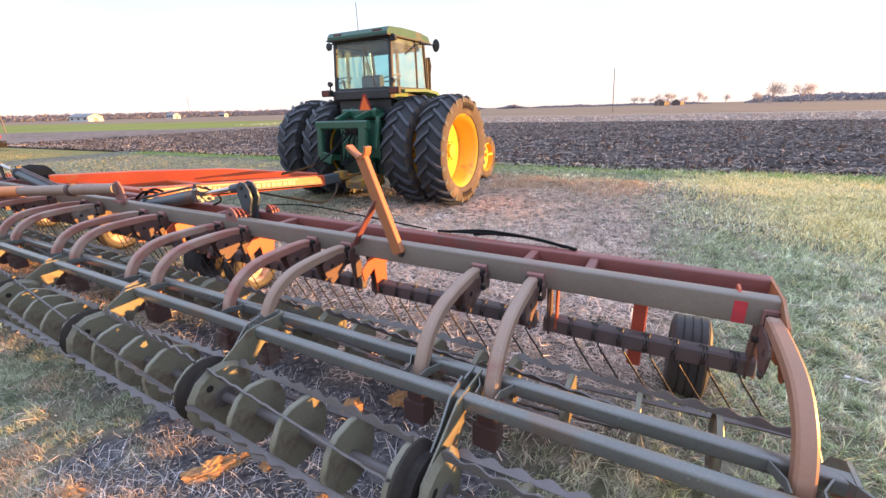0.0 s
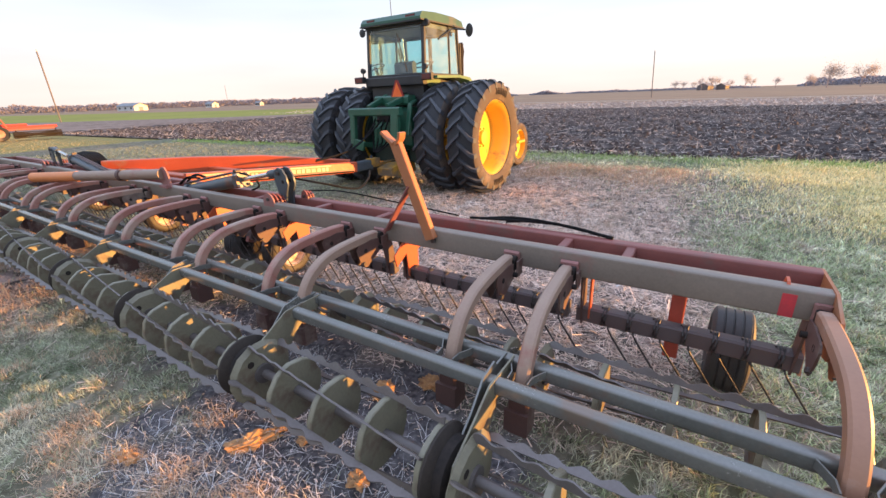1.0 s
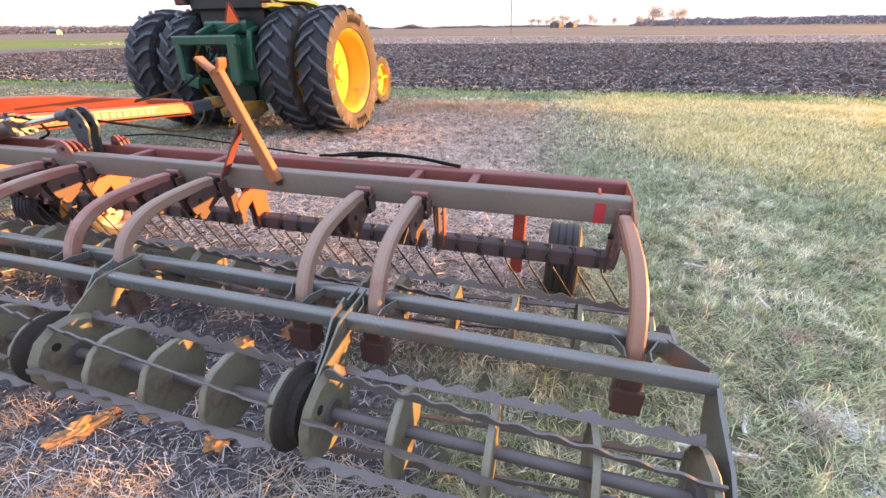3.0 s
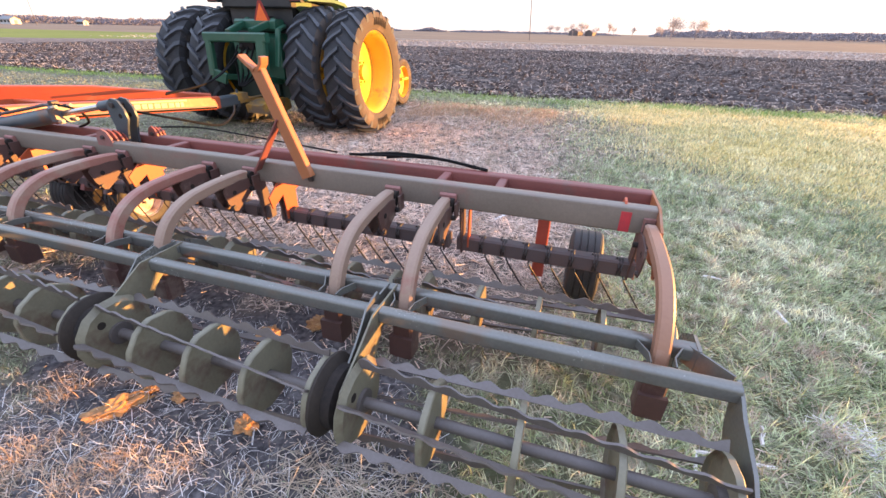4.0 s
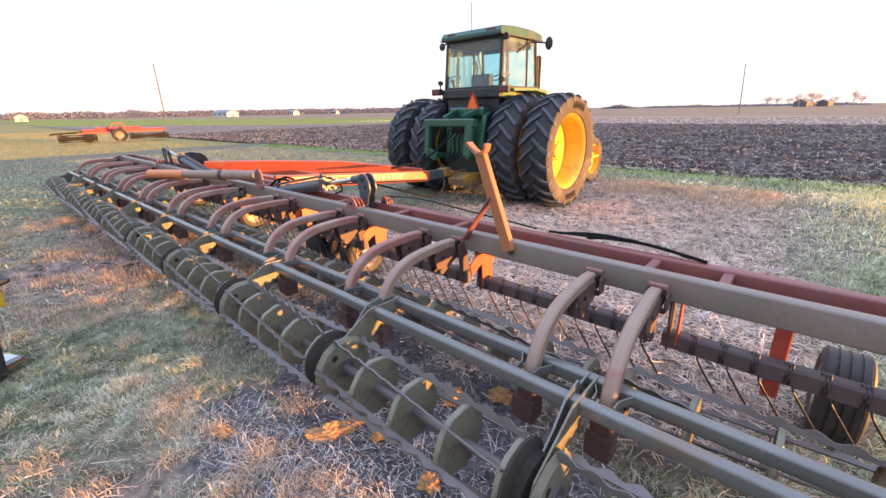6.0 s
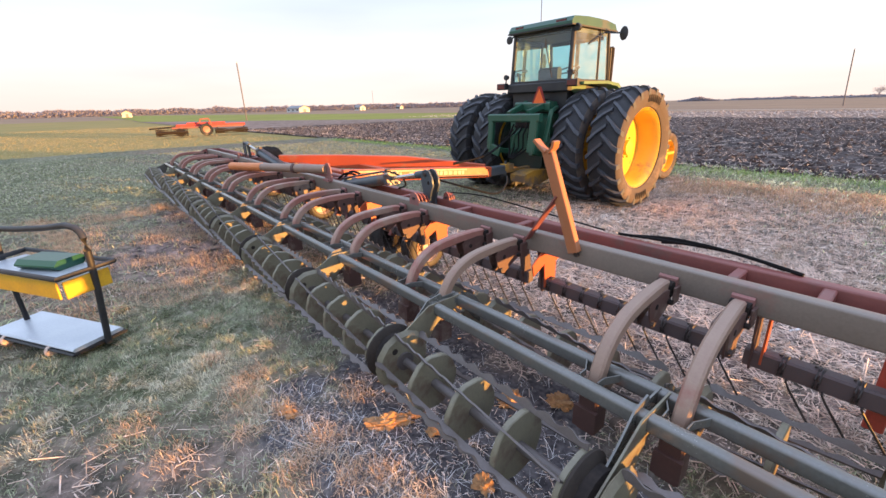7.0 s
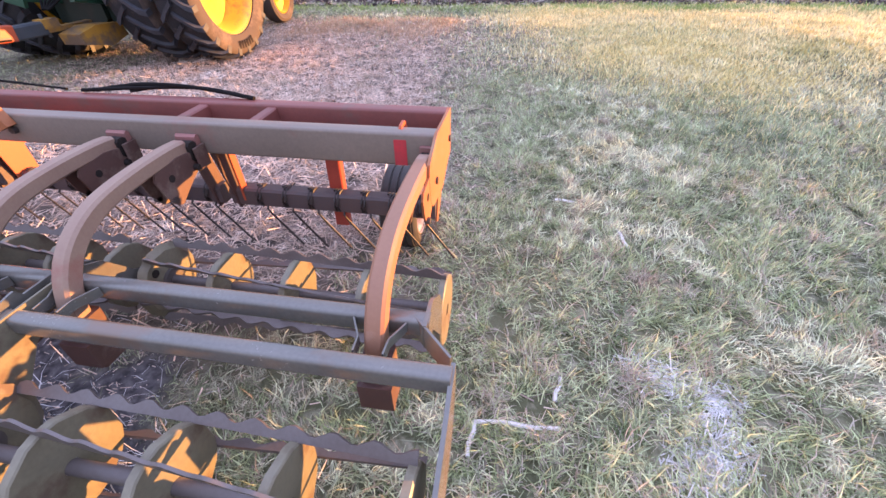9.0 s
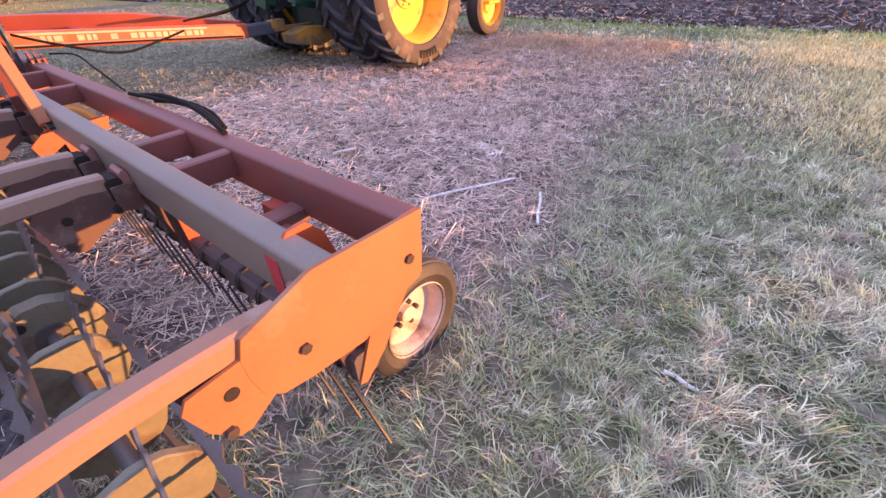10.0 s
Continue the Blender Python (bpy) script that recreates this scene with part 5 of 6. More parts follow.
def cylinder(base, tip, r, name_label):
    """A wing cylinder with tied end caps, a polished rod and feed lines along its top."""
    b, t = Vector(base), Vector(tip)
    u = (t - b).normalized()
    k = b + (t - b) * 0.63
    ob = part("hydraulic_cylinder", Geo().rod([b, k], r, 20), M_STEEL, cultivator, name_label)
    side = u.cross(Vector((0, 0, 1))).normalized()
    up = side.cross(u)
    for c in (b + u * 0.03, k - u * 0.02):
        part("end_cap", Geo().bar([c - u * 0.03, c + u * 0.03], r * 2.25, r * 2.25, 0.02), M_STEEL, ob)
    for i in (-1, 1):
        for j in (-1, 1):
            # cream nuts: the yellowish sunlight on them is put into the colour
            part("tie_nut", Geo().rod([k + side * (0.85 * r * i) + up * (0.85 * r * j), k + u * 0.05 + side * (0.85 * r * i) + up * (0.85 * r * j)], 0.014, 6), M_DECAL, ob, "tie-rod nut in cream for its sunlit look")
    part("piston_rod", Geo().rod([k, t - u * 0.08], r * 0.36, 14), M_CHROME, ob, "polished piston rod")
    part("rod_end", Geo().rod([t - u * 0.15, t - u * 0.11, t - u * 0.03, t + u * 0.02], r * 0.62, 14), M_STEEL, ob)
    for i in (-0.35, 0.25):
        part("feed_pipe", Geo().rod([b - u * 0.05 + up * (r * 1.25) + side * r * i, b + u * 0.05 + up * (r * 1.4) + side * r * i, k - u * 0.14 + up * (r * 1.4) + side * r * i, k - u * 0.05 + up * (r * 1.05) + side * r * i], 0.011, 8), M_PIPE, ob, "steel feed pipe along the cylinder")
    part("port", Geo().box(tuple(k - u * 0.05 + up * (r * 1.3)), (0.045, 0.05, 0.05), b=0.006), M_TINE, ob, "hose port")
    return ob


cylinder((-4.50, 2.375, 0.728), (-2.90, 2.375, 1.027), 0.060, "blue-grey hydraulic wing cylinder")
cylinder((-6.5, 2.375, 0.72), (-8.35, 2.375, 1.03), 0.060, "blue-grey hydraulic wing cylinder")
lug_pair(-2.87, 2.375, 1)
lug_pair(-8.38, 2.375, -1)
tube = part("wing_stop_tube", Geo().rod([(-7.0, 1.74, 0.80), (-6.98, 1.745, 0.802), (-4.62, 2.19, 0.925)], 0.056, 20), M_ARM, cultivator, "thick orange and pink round tube")
# lighter orange stands for sunlight on the tube end
M_PALE_ORANGE = material("sunlit_orange_paint", (0.72, 0.24, 0.07), (0.58, 0.18, 0.06), 0.5, 0.0, 4.0, 70.0, 0.15, 0.8, (0.5, 0.3, 0.2), 0.15)
part("sleeve", Geo().rod([(-7.03, 1.735, 0.798), (-6.1, 1.91, 0.847)], 0.060, 20), M_PALE_ORANGE, tube, "orange painted tube end")
part("collar", Geo().rod([(-5.3, 2.062, 0.889), (-5.25, 2.071, 0.892)], 0.068, 20), M_BRACKET, tube)
part("tube_lug", Geo().prism([(-0.09, 0.78), (-0.085, 0.93), (-0.045, 0.995), (0.03, 1.0), (0.075, 0.94), (0.10, 0.78)], -0.008, 0.008).box((0.02, 0.0, 0.80), (0.06, 0.14, 0.03), b=0.004), M_WORN, cultivator, "faded pink upright lug", Matrix.Translation((-4.60, 2.20, 0)) @ Matrix.Rotation(radians(-90), 4, "Z"))


def hose(name, pts, r=0.011):
    """A hose that hangs in a smooth curve through its points."""
    dense = smooth(pts, 8)
    return part(name, Geo().rod(dense, r, 8), M_HOSE, cultivator, "black hydraulic hose")


hose("hose", [(-0.84, 2.525, 0.812), (-0.62, 2.56, 0.832), (-0.40, 2.55, 0.825), (-0.22, 2.51, 0.810)], 0.008)
hose("hose", [(-1.03, 2.52, 0.812), (-0.78, 2.55, 0.838), (-0.48, 2.545, 0.832), (-0.17, 2.50, 0.808)], 0.010)
hose("hose", [(-1.1, 2.51, 0.812), (-0.8, 2.53, 0.826), (-0.5, 2.565, 0.826), (-0.26, 2.53, 0.812)], 0.009)
hose("hose", [(-1.0, 2.535, 0.812), (-0.72, 2.58, 0.822), (-0.45, 2.585, 0.815), (-0.25, 2.54, 0.80)], 0.008)
hose("hose", [(-2.9, 2.6, 0.82), (-2.5, 2.66, 0.84), (-1.9, 2.6, 0.83), (-1.2, 2.52, 0.812)], 0.006)
hose("hose", [(-3.52, 2.36, 0.985), (-3.36, 2.40, 0.95), (-3.34, 2.44, 0.86), (-3.5, 2.46, 0.80)], 0.009)
hose("hose", [(-4.62, 2.42, 0.80), (-4.5, 2.42, 0.87), (-4.35, 2.41, 0.90), (-4.2, 2.40, 0.89)], 0.014)
hose("hose", [(-4.66, 2.36, 0.79), (-4.52, 2.37, 0.86), (-4.4, 2.37, 0.88), (-4.25, 2.37, 0.875)], 0.014)
hose("hose", [(-2.80, 2.44, 0.97), (-2.62, 2.62, 0.90), (-2.58, 2.95, 0.80), (-2.75, 3.3, 0.82), (-3.0, 3.6, 0.84)], 0.009)
for k in range(7):
    y = 2.46 + 0.032 * k
    hose("hose", [(-8.05, y, 0.80), (-7.98, y, 0.93), (-7.80, y, 0.985 - 0.006 * abs(k - 3)), (-7.55, y, 0.96), (-7.36, y, 0.88), (-7.28, y, 0.78)], 0.017)
hose("hose", [(-4.8, 4.4, 0.76), (-4.74, 4.9, 0.80), (-4.7, 5.3, 0.95), (-4.72, 5.7, 1.2)], 0.013)
hose("hose", [(-4.7, 4.3, 0.76), (-4.62, 4.9, 0.84), (-4.64, 5.35, 1.0), (-4.62, 5.75, 1.25)], 0.013)

# ---- the tractor ----
tractor = thing("tractor", "dusty green farm tractor with dual rear wheels and glass cab", "tractor", pose(-4.645, 6.62, 0, 0, 0, 0.0))


R_TYRE = 0.875


def carcass():
    r = R_TYRE
    return Geo().lathe([(0.59, -0.19), (0.69, -0.235), (0.79, -0.245), (0.85, -0.225), (r, -0.15), (r + 0.006, 0), (r, 0.15), (0.85, 0.225), (0.79, 0.245), (0.69, 0.235), (0.59, 0.19)], 64).mesh("tyre", M_TYRE, 30)


def lug(s):
    """One slanting lug on the side s of the tread, about the x axis."""
    r, vs = R_TYRE, []
    for x, da, low, top, w in ((-0.02, 0.0, r - 0.01, r + 0.045, 0.024), (0.09, 0.10, r - 0.02, r + 0.047, 0.026), (0.185, 0.20, r - 0.05, r + 0.035, 0.03), (0.252, 0.25, 0.77, r - 0.005, 0.032)):
        for rad, o in ((low, -w * 1.3), (top, -w), (top, w), (low, w * 1.3)):
            b = da + o / r
            vs.append((s * x, rad * math.cos(b), rad * math.sin(b)))
    fs = [(k + j, k + (j + 1) % 4, k + 4 + (j + 1) % 4, k + 4 + j) for k in (0, 4, 8) for j in range(4)] + [(0, 1, 2, 3), (12, 13, 14, 15)]
    return Geo().add(vs, fs).mesh("tyre_lug", M_LUG, 30)


TYRE, LUGS = carcass(), {-1: lug(-1), 1: lug(1)}
RIM = Geo().lathe([(0.615, 0.185), (0.605, 0.20), (0.585, 0.185), (0.565, 0.12), (0.545, 0.08), (0.535, -0.05), (0.51, -0.12), (0.36, -0.115), (0.20, -0.085), (0.19, -0.06), (0.12, -0.055), (0.115, 0.0), (0, 0.004)], 48).lathe([(0.615, -0.185), (0.59, -0.19), (0.54, -0.10), (0.535, -0.05)], 48).mesh("wheel_rim", M_RIM)
WALL = Geo().lathe([(0.615, 0.213), (0.69, 0.241), (0.77, 0.2515), (0.83, 0.243), (0.855, 0.228)], 64).mesh("sidewall", M_SIDEWALL)
for x, outer in ((1.545, 1), (0.895, 1), (-0.895, -1), (-1.555, -1)):
    turn = pose(x, 0, 0.918, 0, 0, 0 if outer > 0 else 180)
    spin = Matrix.Rotation(random.uniform(0, 6), 4, "X")
    rim = part("rear_wheel", RIM, M_RIM, tractor, "yellow wheel rim", turn @ spin)
    tyre = part("tyre", TYRE, M_TYRE, tractor, "black dusty lugged tyre", turn @ spin @ Matrix.Diagonal((1 if outer > 0 else -1, 1, 1, 1)))
    part("sidewall", WALL, M_SIDEWALL, rim, "tan dusty tyre sidewall")
    for s in (-1, 1):
        for i in range(22):
            part("tyre_lug", LUGS[s], M_LUG, tyre, "", Matrix.Rotation(2 * math.pi * (i + 0.25 * s) / 22, 4, "X"))
    for i in range(8):
        a = 2 * math.pi * i / 8
        part("wheel_bolt", Geo().lathe([(0, -0.035), (0.018, -0.035), (0.018, -0.065)], 6, Matrix.Translation((0, 0.155 * math.cos(a), 0.155 * math.sin(a)))), M_YELLOW, rim)
    if x > 1.2:
        for a0, n in ((1.15, 7), (-1.75, 6)):
            for i in range(n):
                a = a0 + 0.085 * i
                g = Geo().add([(0.2545, rr * math.cos(b), rr * math.sin(b)) for rr, b in ((0.685, a), (0.785, a), (0.785, a + 0.055), (0.685, a + 0.055))], [(0, 1, 2, 3)])
                part("lettering_bar", g, M_BLACK, rim, "", spin.inverted())
part("axle", Geo().rod([(-1.5, 0, 0.918), (1.5, 0, 0.918)], 0.07, 16).rod([(-0.62, 0, 0.918), (0.62, 0, 0.918)], 0.15, 18), M_GREEN, tractor, "green rear axle housing")
part("body", Geo().box((0, 0.35, 1.02), (0.62, 1.5, 0.62), b=0.06).box((0, 2.2, 1.02), (0.5, 2.6, 0.5), b=0.05), M_GREEN, tractor, "dark green transmission housing")
hood = Geo().prism([(0.85, 1.25), (0.85, 1.85), (1.2, 1.88), (3.25, 1.72), (3.4, 1.62), (3.42, 0.95), (3.1, 0.85)], -0.34, 0.34)
# housings, drums and belly wear the green with shade in its colour
for sx in (-1, 1):
    part("final_drive", Geo().box((sx * 0.50, 0.0, 0.92), (0.42, 0.62, 0.58), b=0.06).box((sx * 0.40, -0.30, 0.70), (0.34, 0.36, 0.40), b=0.05), M_DARK_GREEN, tractor, "final drive housing in green darkened for shade")
    part("brake_drum", Geo().lathe([(0.0, 0.06), (0.40, 0.06), (0.50, 0.03), (0.50, -0.04), (0.0, -0.05)], 28, Matrix.Translation((sx * 0.705, 0, 0.918))), M_DARK_GREEN, tractor)
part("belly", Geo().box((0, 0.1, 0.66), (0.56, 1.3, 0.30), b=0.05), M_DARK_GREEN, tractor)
part("hood", hood, M_GREEN, tractor, "long green engine hood")
part("exhaust", Geo().rod([(0.20, 1.6, 1.8), (0.20, 1.6, 2.45), (0.20, 1.54, 2.6)], 0.045, 14), M_BLACK, tractor)

# cab: floor, posts, roof, glass
C0, C1, CW, CB, CT = -0.37, 0.80, 0.60, 1.95, 2.755
CX = 0.0
part("cab_base", Geo().box((CX, 0.22, 1.68), (1.14, 1.16, 0.54), b=0.04).box((CX, C0 - 0.02, 1.87), (1.26, 0.12, 0.16), b=0.02), M_DARK, tractor, "dark cab base and rear sill")
for sx in (-1, 1):
    for y0, y1, w in ((C0, C0 + 0.06, 0.065), (C1, C1 - 0.08, 0.055), (0.45, 0.45, 0.04)):
        part("cab_post", Geo().bar([(CX + sx * CW, y0, CB - 0.08), (CX + sx * (CW - 0.015), y1, CT)], w, w, 0.012, up=(0, 1, 0)), M_DARK, tractor)
part("cab_rail", Geo().bar([(CX - CW, C0 + 0.06, CT), (CX + CW, C0 + 0.06, CT)], 0.05, 0.07, 0.01), M_DARK, tractor)
part("cab_frame", Geo().bar([(CX - CW, C0, CB), (CX + CW, C0, CB)], 0.05, 0.07, 0.01).bar([(CX + CW, C0, CB), (CX + CW, C1, CB)], 0.05, 0.06, 0.01).bar([(CX - CW, C0, CB), (CX - CW, C1, CB)], 0.05, 0.06, 0.01), M_DARK, tractor)
roof = Geo().prism([(C0 - 0.08, 2.755), (C0 - 0.08, 2.81), (C0 - 0.02, 2.88), (0.0, 2.905), (0.55, 2.90), (C1 + 0.04, 2.86), (C1 + 0.10, 2.77), (C1 + 0.08, 2.755)], CX - 0.635, CX + 0.635)
rf = part("cab_roof", roof, M_GREEN, tractor, "faded green cab roof")
part("roof_edge", Geo().prism([(C0 - 0.095, 2.75), (C0 - 0.095, 2.77), (C1 + 0.11, 2.77), (C1 + 0.11, 2.75)], CX - 0.65, CX + 0.65), M_DARK, rf)
part("marker_lamp", Geo().box((CX - 0.42, C0 - 0.055, 2.83), (0.16, 0.03, 0.045)), M_LAMP, rf, "red marker lamp")
part("marker_lamp", Geo().box((CX + 0.42, C0 - 0.055, 2.83), (0.18, 0.03, 0.045)), M_LAMP, rf, "red marker lamp")
panes = [((CX - CW + 0.03, C0, CB + 0.03), (CX + CW - 0.03, C0, CB + 0.03), (CX + CW - 0.03, C0 + 0.05, CT - 0.03), (CX - CW + 0.03, C0 + 0.05, CT - 0.03)),
         ((CX + CW, C0 + 0.04, CB + 0.03), (CX + CW, C1 - 0.03, CB + 0.03), (CX + CW - 0.012, C1 - 0.07, CT - 0.02), (CX + CW - 0.012, C0 + 0.09, CT - 0.02)),
         ((CX - CW, C0 + 0.04, CB + 0.03), (CX - CW, C1 - 0.03, CB + 0.03), (CX - CW + 0.012, C1 - 0.07, CT - 0.02), (CX - CW + 0.012, C0 + 0.09, CT - 0.02)),
         ((CX - CW + 0.03, C1, CB - 0.2), (CX + CW - 0.03, C1, CB - 0.2), (CX + CW - 0.03, C1 - 0.08, CT - 0.02), (CX - CW + 0.03, C1 - 0.08, CT - 0.02))]
for p in panes:
    ob = part("cab_pane", Geo().add(p, [(0, 1, 2, 3)]), M_GLASS, tractor, "pale tinted cab glass")
    ob.visible_shadow = False
part("operator_seat", Geo().box((CX, 0.10, 1.94), (0.5, 0.46, 0.14), b=0.04).box((CX, -0.08, 2.06), (0.40, 0.12, 0.28), b=0.04), M_DARK, tractor, "dark cab seat")
part("steering_wheel", Geo().lathe([(0.19, -0.012), (0.205, 0), (0.19, 0.012), (0.178, 0)], 24, Matrix.Translation((CX, 0.48, 2.18)) @ Matrix.Rotation(radians(90), 4, "Y") @ Matrix.Rotation(radians(20), 4, "Z"), True).rod([(CX, 0.48, 2.18), (CX, 0.68, 1.85)], 0.03), M_DARK, tractor)
part("sun_visor", Geo().box((CX, C1 - 0.12, 2.68), (1.05, 0.03, 0.12)), M_DARK, tractor)
part("headliner", Geo().box((CX, 0.24, 2.715), (1.12, 1.02, 0.07), b=0.02), M_DARK, tractor, "dark cab headliner")
part("inner_post", Geo().rod([(CX + 0.02, C1 - 0.1, 1.9), (CX + 0.02, C1 - 0.1, 2.73)], 0.035), M_DARK, tractor)
part("antenna", Geo().rod([(CX - 0.30, 0.0, 2.89), (CX - 0.31, 0.0, 3.4)], 0.006, 6), M_DARK, tractor)
part("wiper", Geo().rod([(CX + 0.26, C0 - 0.01, 2.02), (CX + 0.06, C0 + 0.02, 2.62)], 0.008, 6), M_DARK, tractor)

# fenders, lamps, mirrors
for sx in (-1, 1):
    fender = Geo().prism([(-0.42, 1.885), (-0.42, 1.925), (0.30, 1.945), (0.66, 1.91), (0.80, 1.82), (0.77, 1.79), (0.62, 1.865), (0.28, 1.90), (-0.36, 1.885)], CX + sx * 0.60, CX + sx * 0.90)
    fd = part("fender", fender, M_PALE_GREEN, tractor, "pale dusty green flat fender")
    part("fender_skirt", Geo().prism([(-0.40, 1.84), (-0.40, 1.88), (0.1, 1.88), (0.1, 1.74), (-0.1, 1.70)], CX + sx * 0.60, CX + sx * 0.62), M_PALE_GREEN, fd)
    tail = part("tail_lamp", Geo().box((CX + sx * 0.74, -0.47, 1.915), (0.20, 0.09, 0.11), b=0.015), M_DARK, tractor, "black tail lamp housing")
    part("lens", Geo().box((CX + sx * 0.74, -0.518, 1.915), (0.16, 0.008, 0.08)), M_LAMP, tail, "dark red lens")
    lamp = part("work_lamp", Geo().lathe([(0, -0.04), (0.036, -0.036), (0.046, 0.02), (0.04, 0.03), (0, 0.025)], 18, Matrix.Translation((CX + sx * 0.68, -0.44, 2.07)) @ Matrix.Rotation(radians(-90), 4, "Z")), M_DARK, tractor, "small round work lamp")
    part("lamp_stalk", Geo().rod([(CX + sx * 0.68, -0.45, 1.97), (CX + sx * 0.68, -0.44, 2.04)], 0.012, 8), M_DARK, lamp)
ml = part("mirror", Geo().lathe([(0, -0.02), (0.06, -0.012), (0.068, 0.01), (0, 0.02)], 18, Matrix.Translation((CX - 0.76, -0.28, 2.70)) @ Matrix.Rotation(radians(-90), 4, "Z")), M_DARK, tractor, "round black cab lamp")
part("mirror_arm", Geo().rod([(CX - 0.60, -0.3, 2.76), (CX - 0.73, -0.28, 2.72)], 0.014, 8), M_DARK, ml)
mr = part("mirror", Geo().lathe([(0, -0.02), (0.065, -0.012), (0.072, 0.01), (0, 0.02)], 18, Matrix.Translation((CX + 0.90, 0.66, 2.68)) @ Matrix.Rotation(radians(-90), 4, "Z") @ Matrix.Diagonal((1, 1, 1.5, 1))), M_DARK, tractor, "oval black wing mirror")
part("mirror_arm", Geo().rod([(CX + 0.6, 0.1, 2.52), (CX + 0.64, 0.5, 2.71), (CX + 0.87, 0.66, 2.69)], 0.013, 8), M_DARK, mr)
part("roof_lamp", Geo().lathe([(0, -0.05), (0.045, -0.045), (0.058, 0.02), (0.045, 0.03), (0, 0.02)], 20, Matrix.Translation((CX + 0.66, -0.33, 2.72)) @ Matrix.Rotation(radians(-90), 4, "Z")), M_DARK, tractor, "round work lamp under the roof edge")
part("grab_rail", Geo().rod([(CX + 0.62, 0.80, 1.98), (CX + 0.62, 0.78, 2.5)], 0.02, 10), M_DARK, tractor, "dark grab rail beside the cab")
part("exhaust_shield", Geo().box((CX + 0.57, 0.92, 2.2), (0.08, 0.08, 0.62), b=0.02), M_BLACK, tractor, "sooty upright exhaust shield")

# slow-vehicle triangle, hitch, drawbar
tri = Geo().add([(-0.175, 0, 0), (0.175, 0, 0), (0.03, 0, 0.33), (-0.03, 0, 0.33), (-0.175, 0.012, 0), (0.175, 0.012, 0), (0.03, 0.012, 0.33), (-0.03, 0.012, 0.33)], [(0, 1, 2, 3), (7, 6, 5, 4), (0, 4, 5, 1), (1, 5, 6, 2), (2, 6, 7, 3), (3, 7, 4, 0)])
sv = part("warning_triangle", tri, M_SMV_RIM, tractor, "orange slow-vehicle triangle with red border", Matrix.Translation((0.19, -0.60, 1.575)) @ Matrix.Diagonal((0.92, 1, 0.92, 1)))
part("triangle_face", Geo().add([(-0.13, -0.003, 0.028), (0.13, -0.003, 0.028), (0.0, -0.003, 0.30)], [(0, 1, 2)]), M_SMV, sv, "fluorescent orange face")
part("triangle_bracket", Geo().box((0.19, -0.47, 1.66), (0.05, 0.26, 0.05)), M_DARK, tractor)
hb = part("hitch_frame", Geo().bar([(-0.53, -1.02, 1.39), (0.57, -1.02, 1.40)], 0.10, 0.13, 0.02).bar([(-0.47, -1.02, 1.36), (-0.49, -1.04, 0.87)], 0.11, 0.10, 0.02, up=(0, 1, 0)).bar([(0.46, -1.02, 1.36), (0.42, -1.04, 0.86)], 0.16, 0.10, 0.02, up=(0, 1, 0)), M_GREEN, tractor, "green three-point hitch frame")
part("lower_link", Geo().bar([(-0.49, -1.05, 0.87), (-0.25, -0.3, 0.74)], 0.06, 0.09, 0.01).bar([(-0.49, -1.05, 0.89), (-0.28, -1.02, 0.82)], 0.06, 0.16, 0.01), M_GREEN, tractor)
part("lower_link", Geo().bar([(0.42, -1.05, 0.86), (0.25, -0.3, 0.74)], 0.06, 0.09, 0.01), M_GREEN, tractor)
part("lift_arm", Geo().bar([(0.42, -0.4, 1.55), (0.60, -0.80, 1.50), (0.57, -0.88, 1.02)], 0.05, 0.07, 0.01, up=(1, 0, 0)), M_GREEN, tractor)
part("lift_arm", Geo().bar([(0.30, -0.45, 1.62), (0.24, -0.95, 1.47)], 0.07, 0.09, 0.01), M_GREEN, tractor)
part("lift_arm", Geo().bar([(-0.18, -0.45, 1.62), (-0.14, -0.98, 1.45)], 0.07, 0.09, 0.01), M_GREEN, tractor)
part("top_link", Geo().rod([(0.05, -0.6, 1.35), (-0.06, -0.90, 1.1), (-0.14, -0.88, 0.75)], 0.026, 12), M_GREEN, tractor)
part("rear_housing", Geo().box((0, -0.42, 1.10), (0.86, 0.3, 0.70), b=0.06).box((0.05, -0.50, 1.56), (0.74, 0.22, 0.16), b=0.03), M_GREEN, tractor, "dark green rear housing")
part("remote_valves", Geo().box((-0.02, -0.72, 1.30), (0.26, 0.12, 0.16)).box((0.16, -0.70, 1.12), (0.10, 0.1, 0.34)).rod([(-0.10, -0.78, 1.28), (-0.10, -0.82, 1.24)], 0.03), M_BLACK, tractor)
for k in range(5):
    x = -0.2 + 0.1 * k
    part("hose", Geo().rod([(x, -0.76, 1.28), (x + 0.03, -0.90, 1.12), (x + 0.02, -0.88, 0.9), (0.0 + 0.02 * k, -1.1, 0.74)], 0.014, 8), M_HOSE, tractor)
part("drawbar", Geo().box((-0.02, -0.62, 0.53), (0.10, 1.3, 0.05)).box((-0.02, -1.12, 0.60), (0.14, 0.2, 0.10)), M_DUSTY_YELLOW, tractor, "yellow drawbar")
pan = Geo().prism([(-1.1, 0.36), (-1.12, 0.48), (-0.85, 0.54), (-0.45, 0.52), (-0.40, 0.36), (-0.7, 0.28)], 0.06, 0.36)
part("drawbar_plate", pan, M_DUSTY_YELLOW, tractor, "yellow sunlit drawbar support")

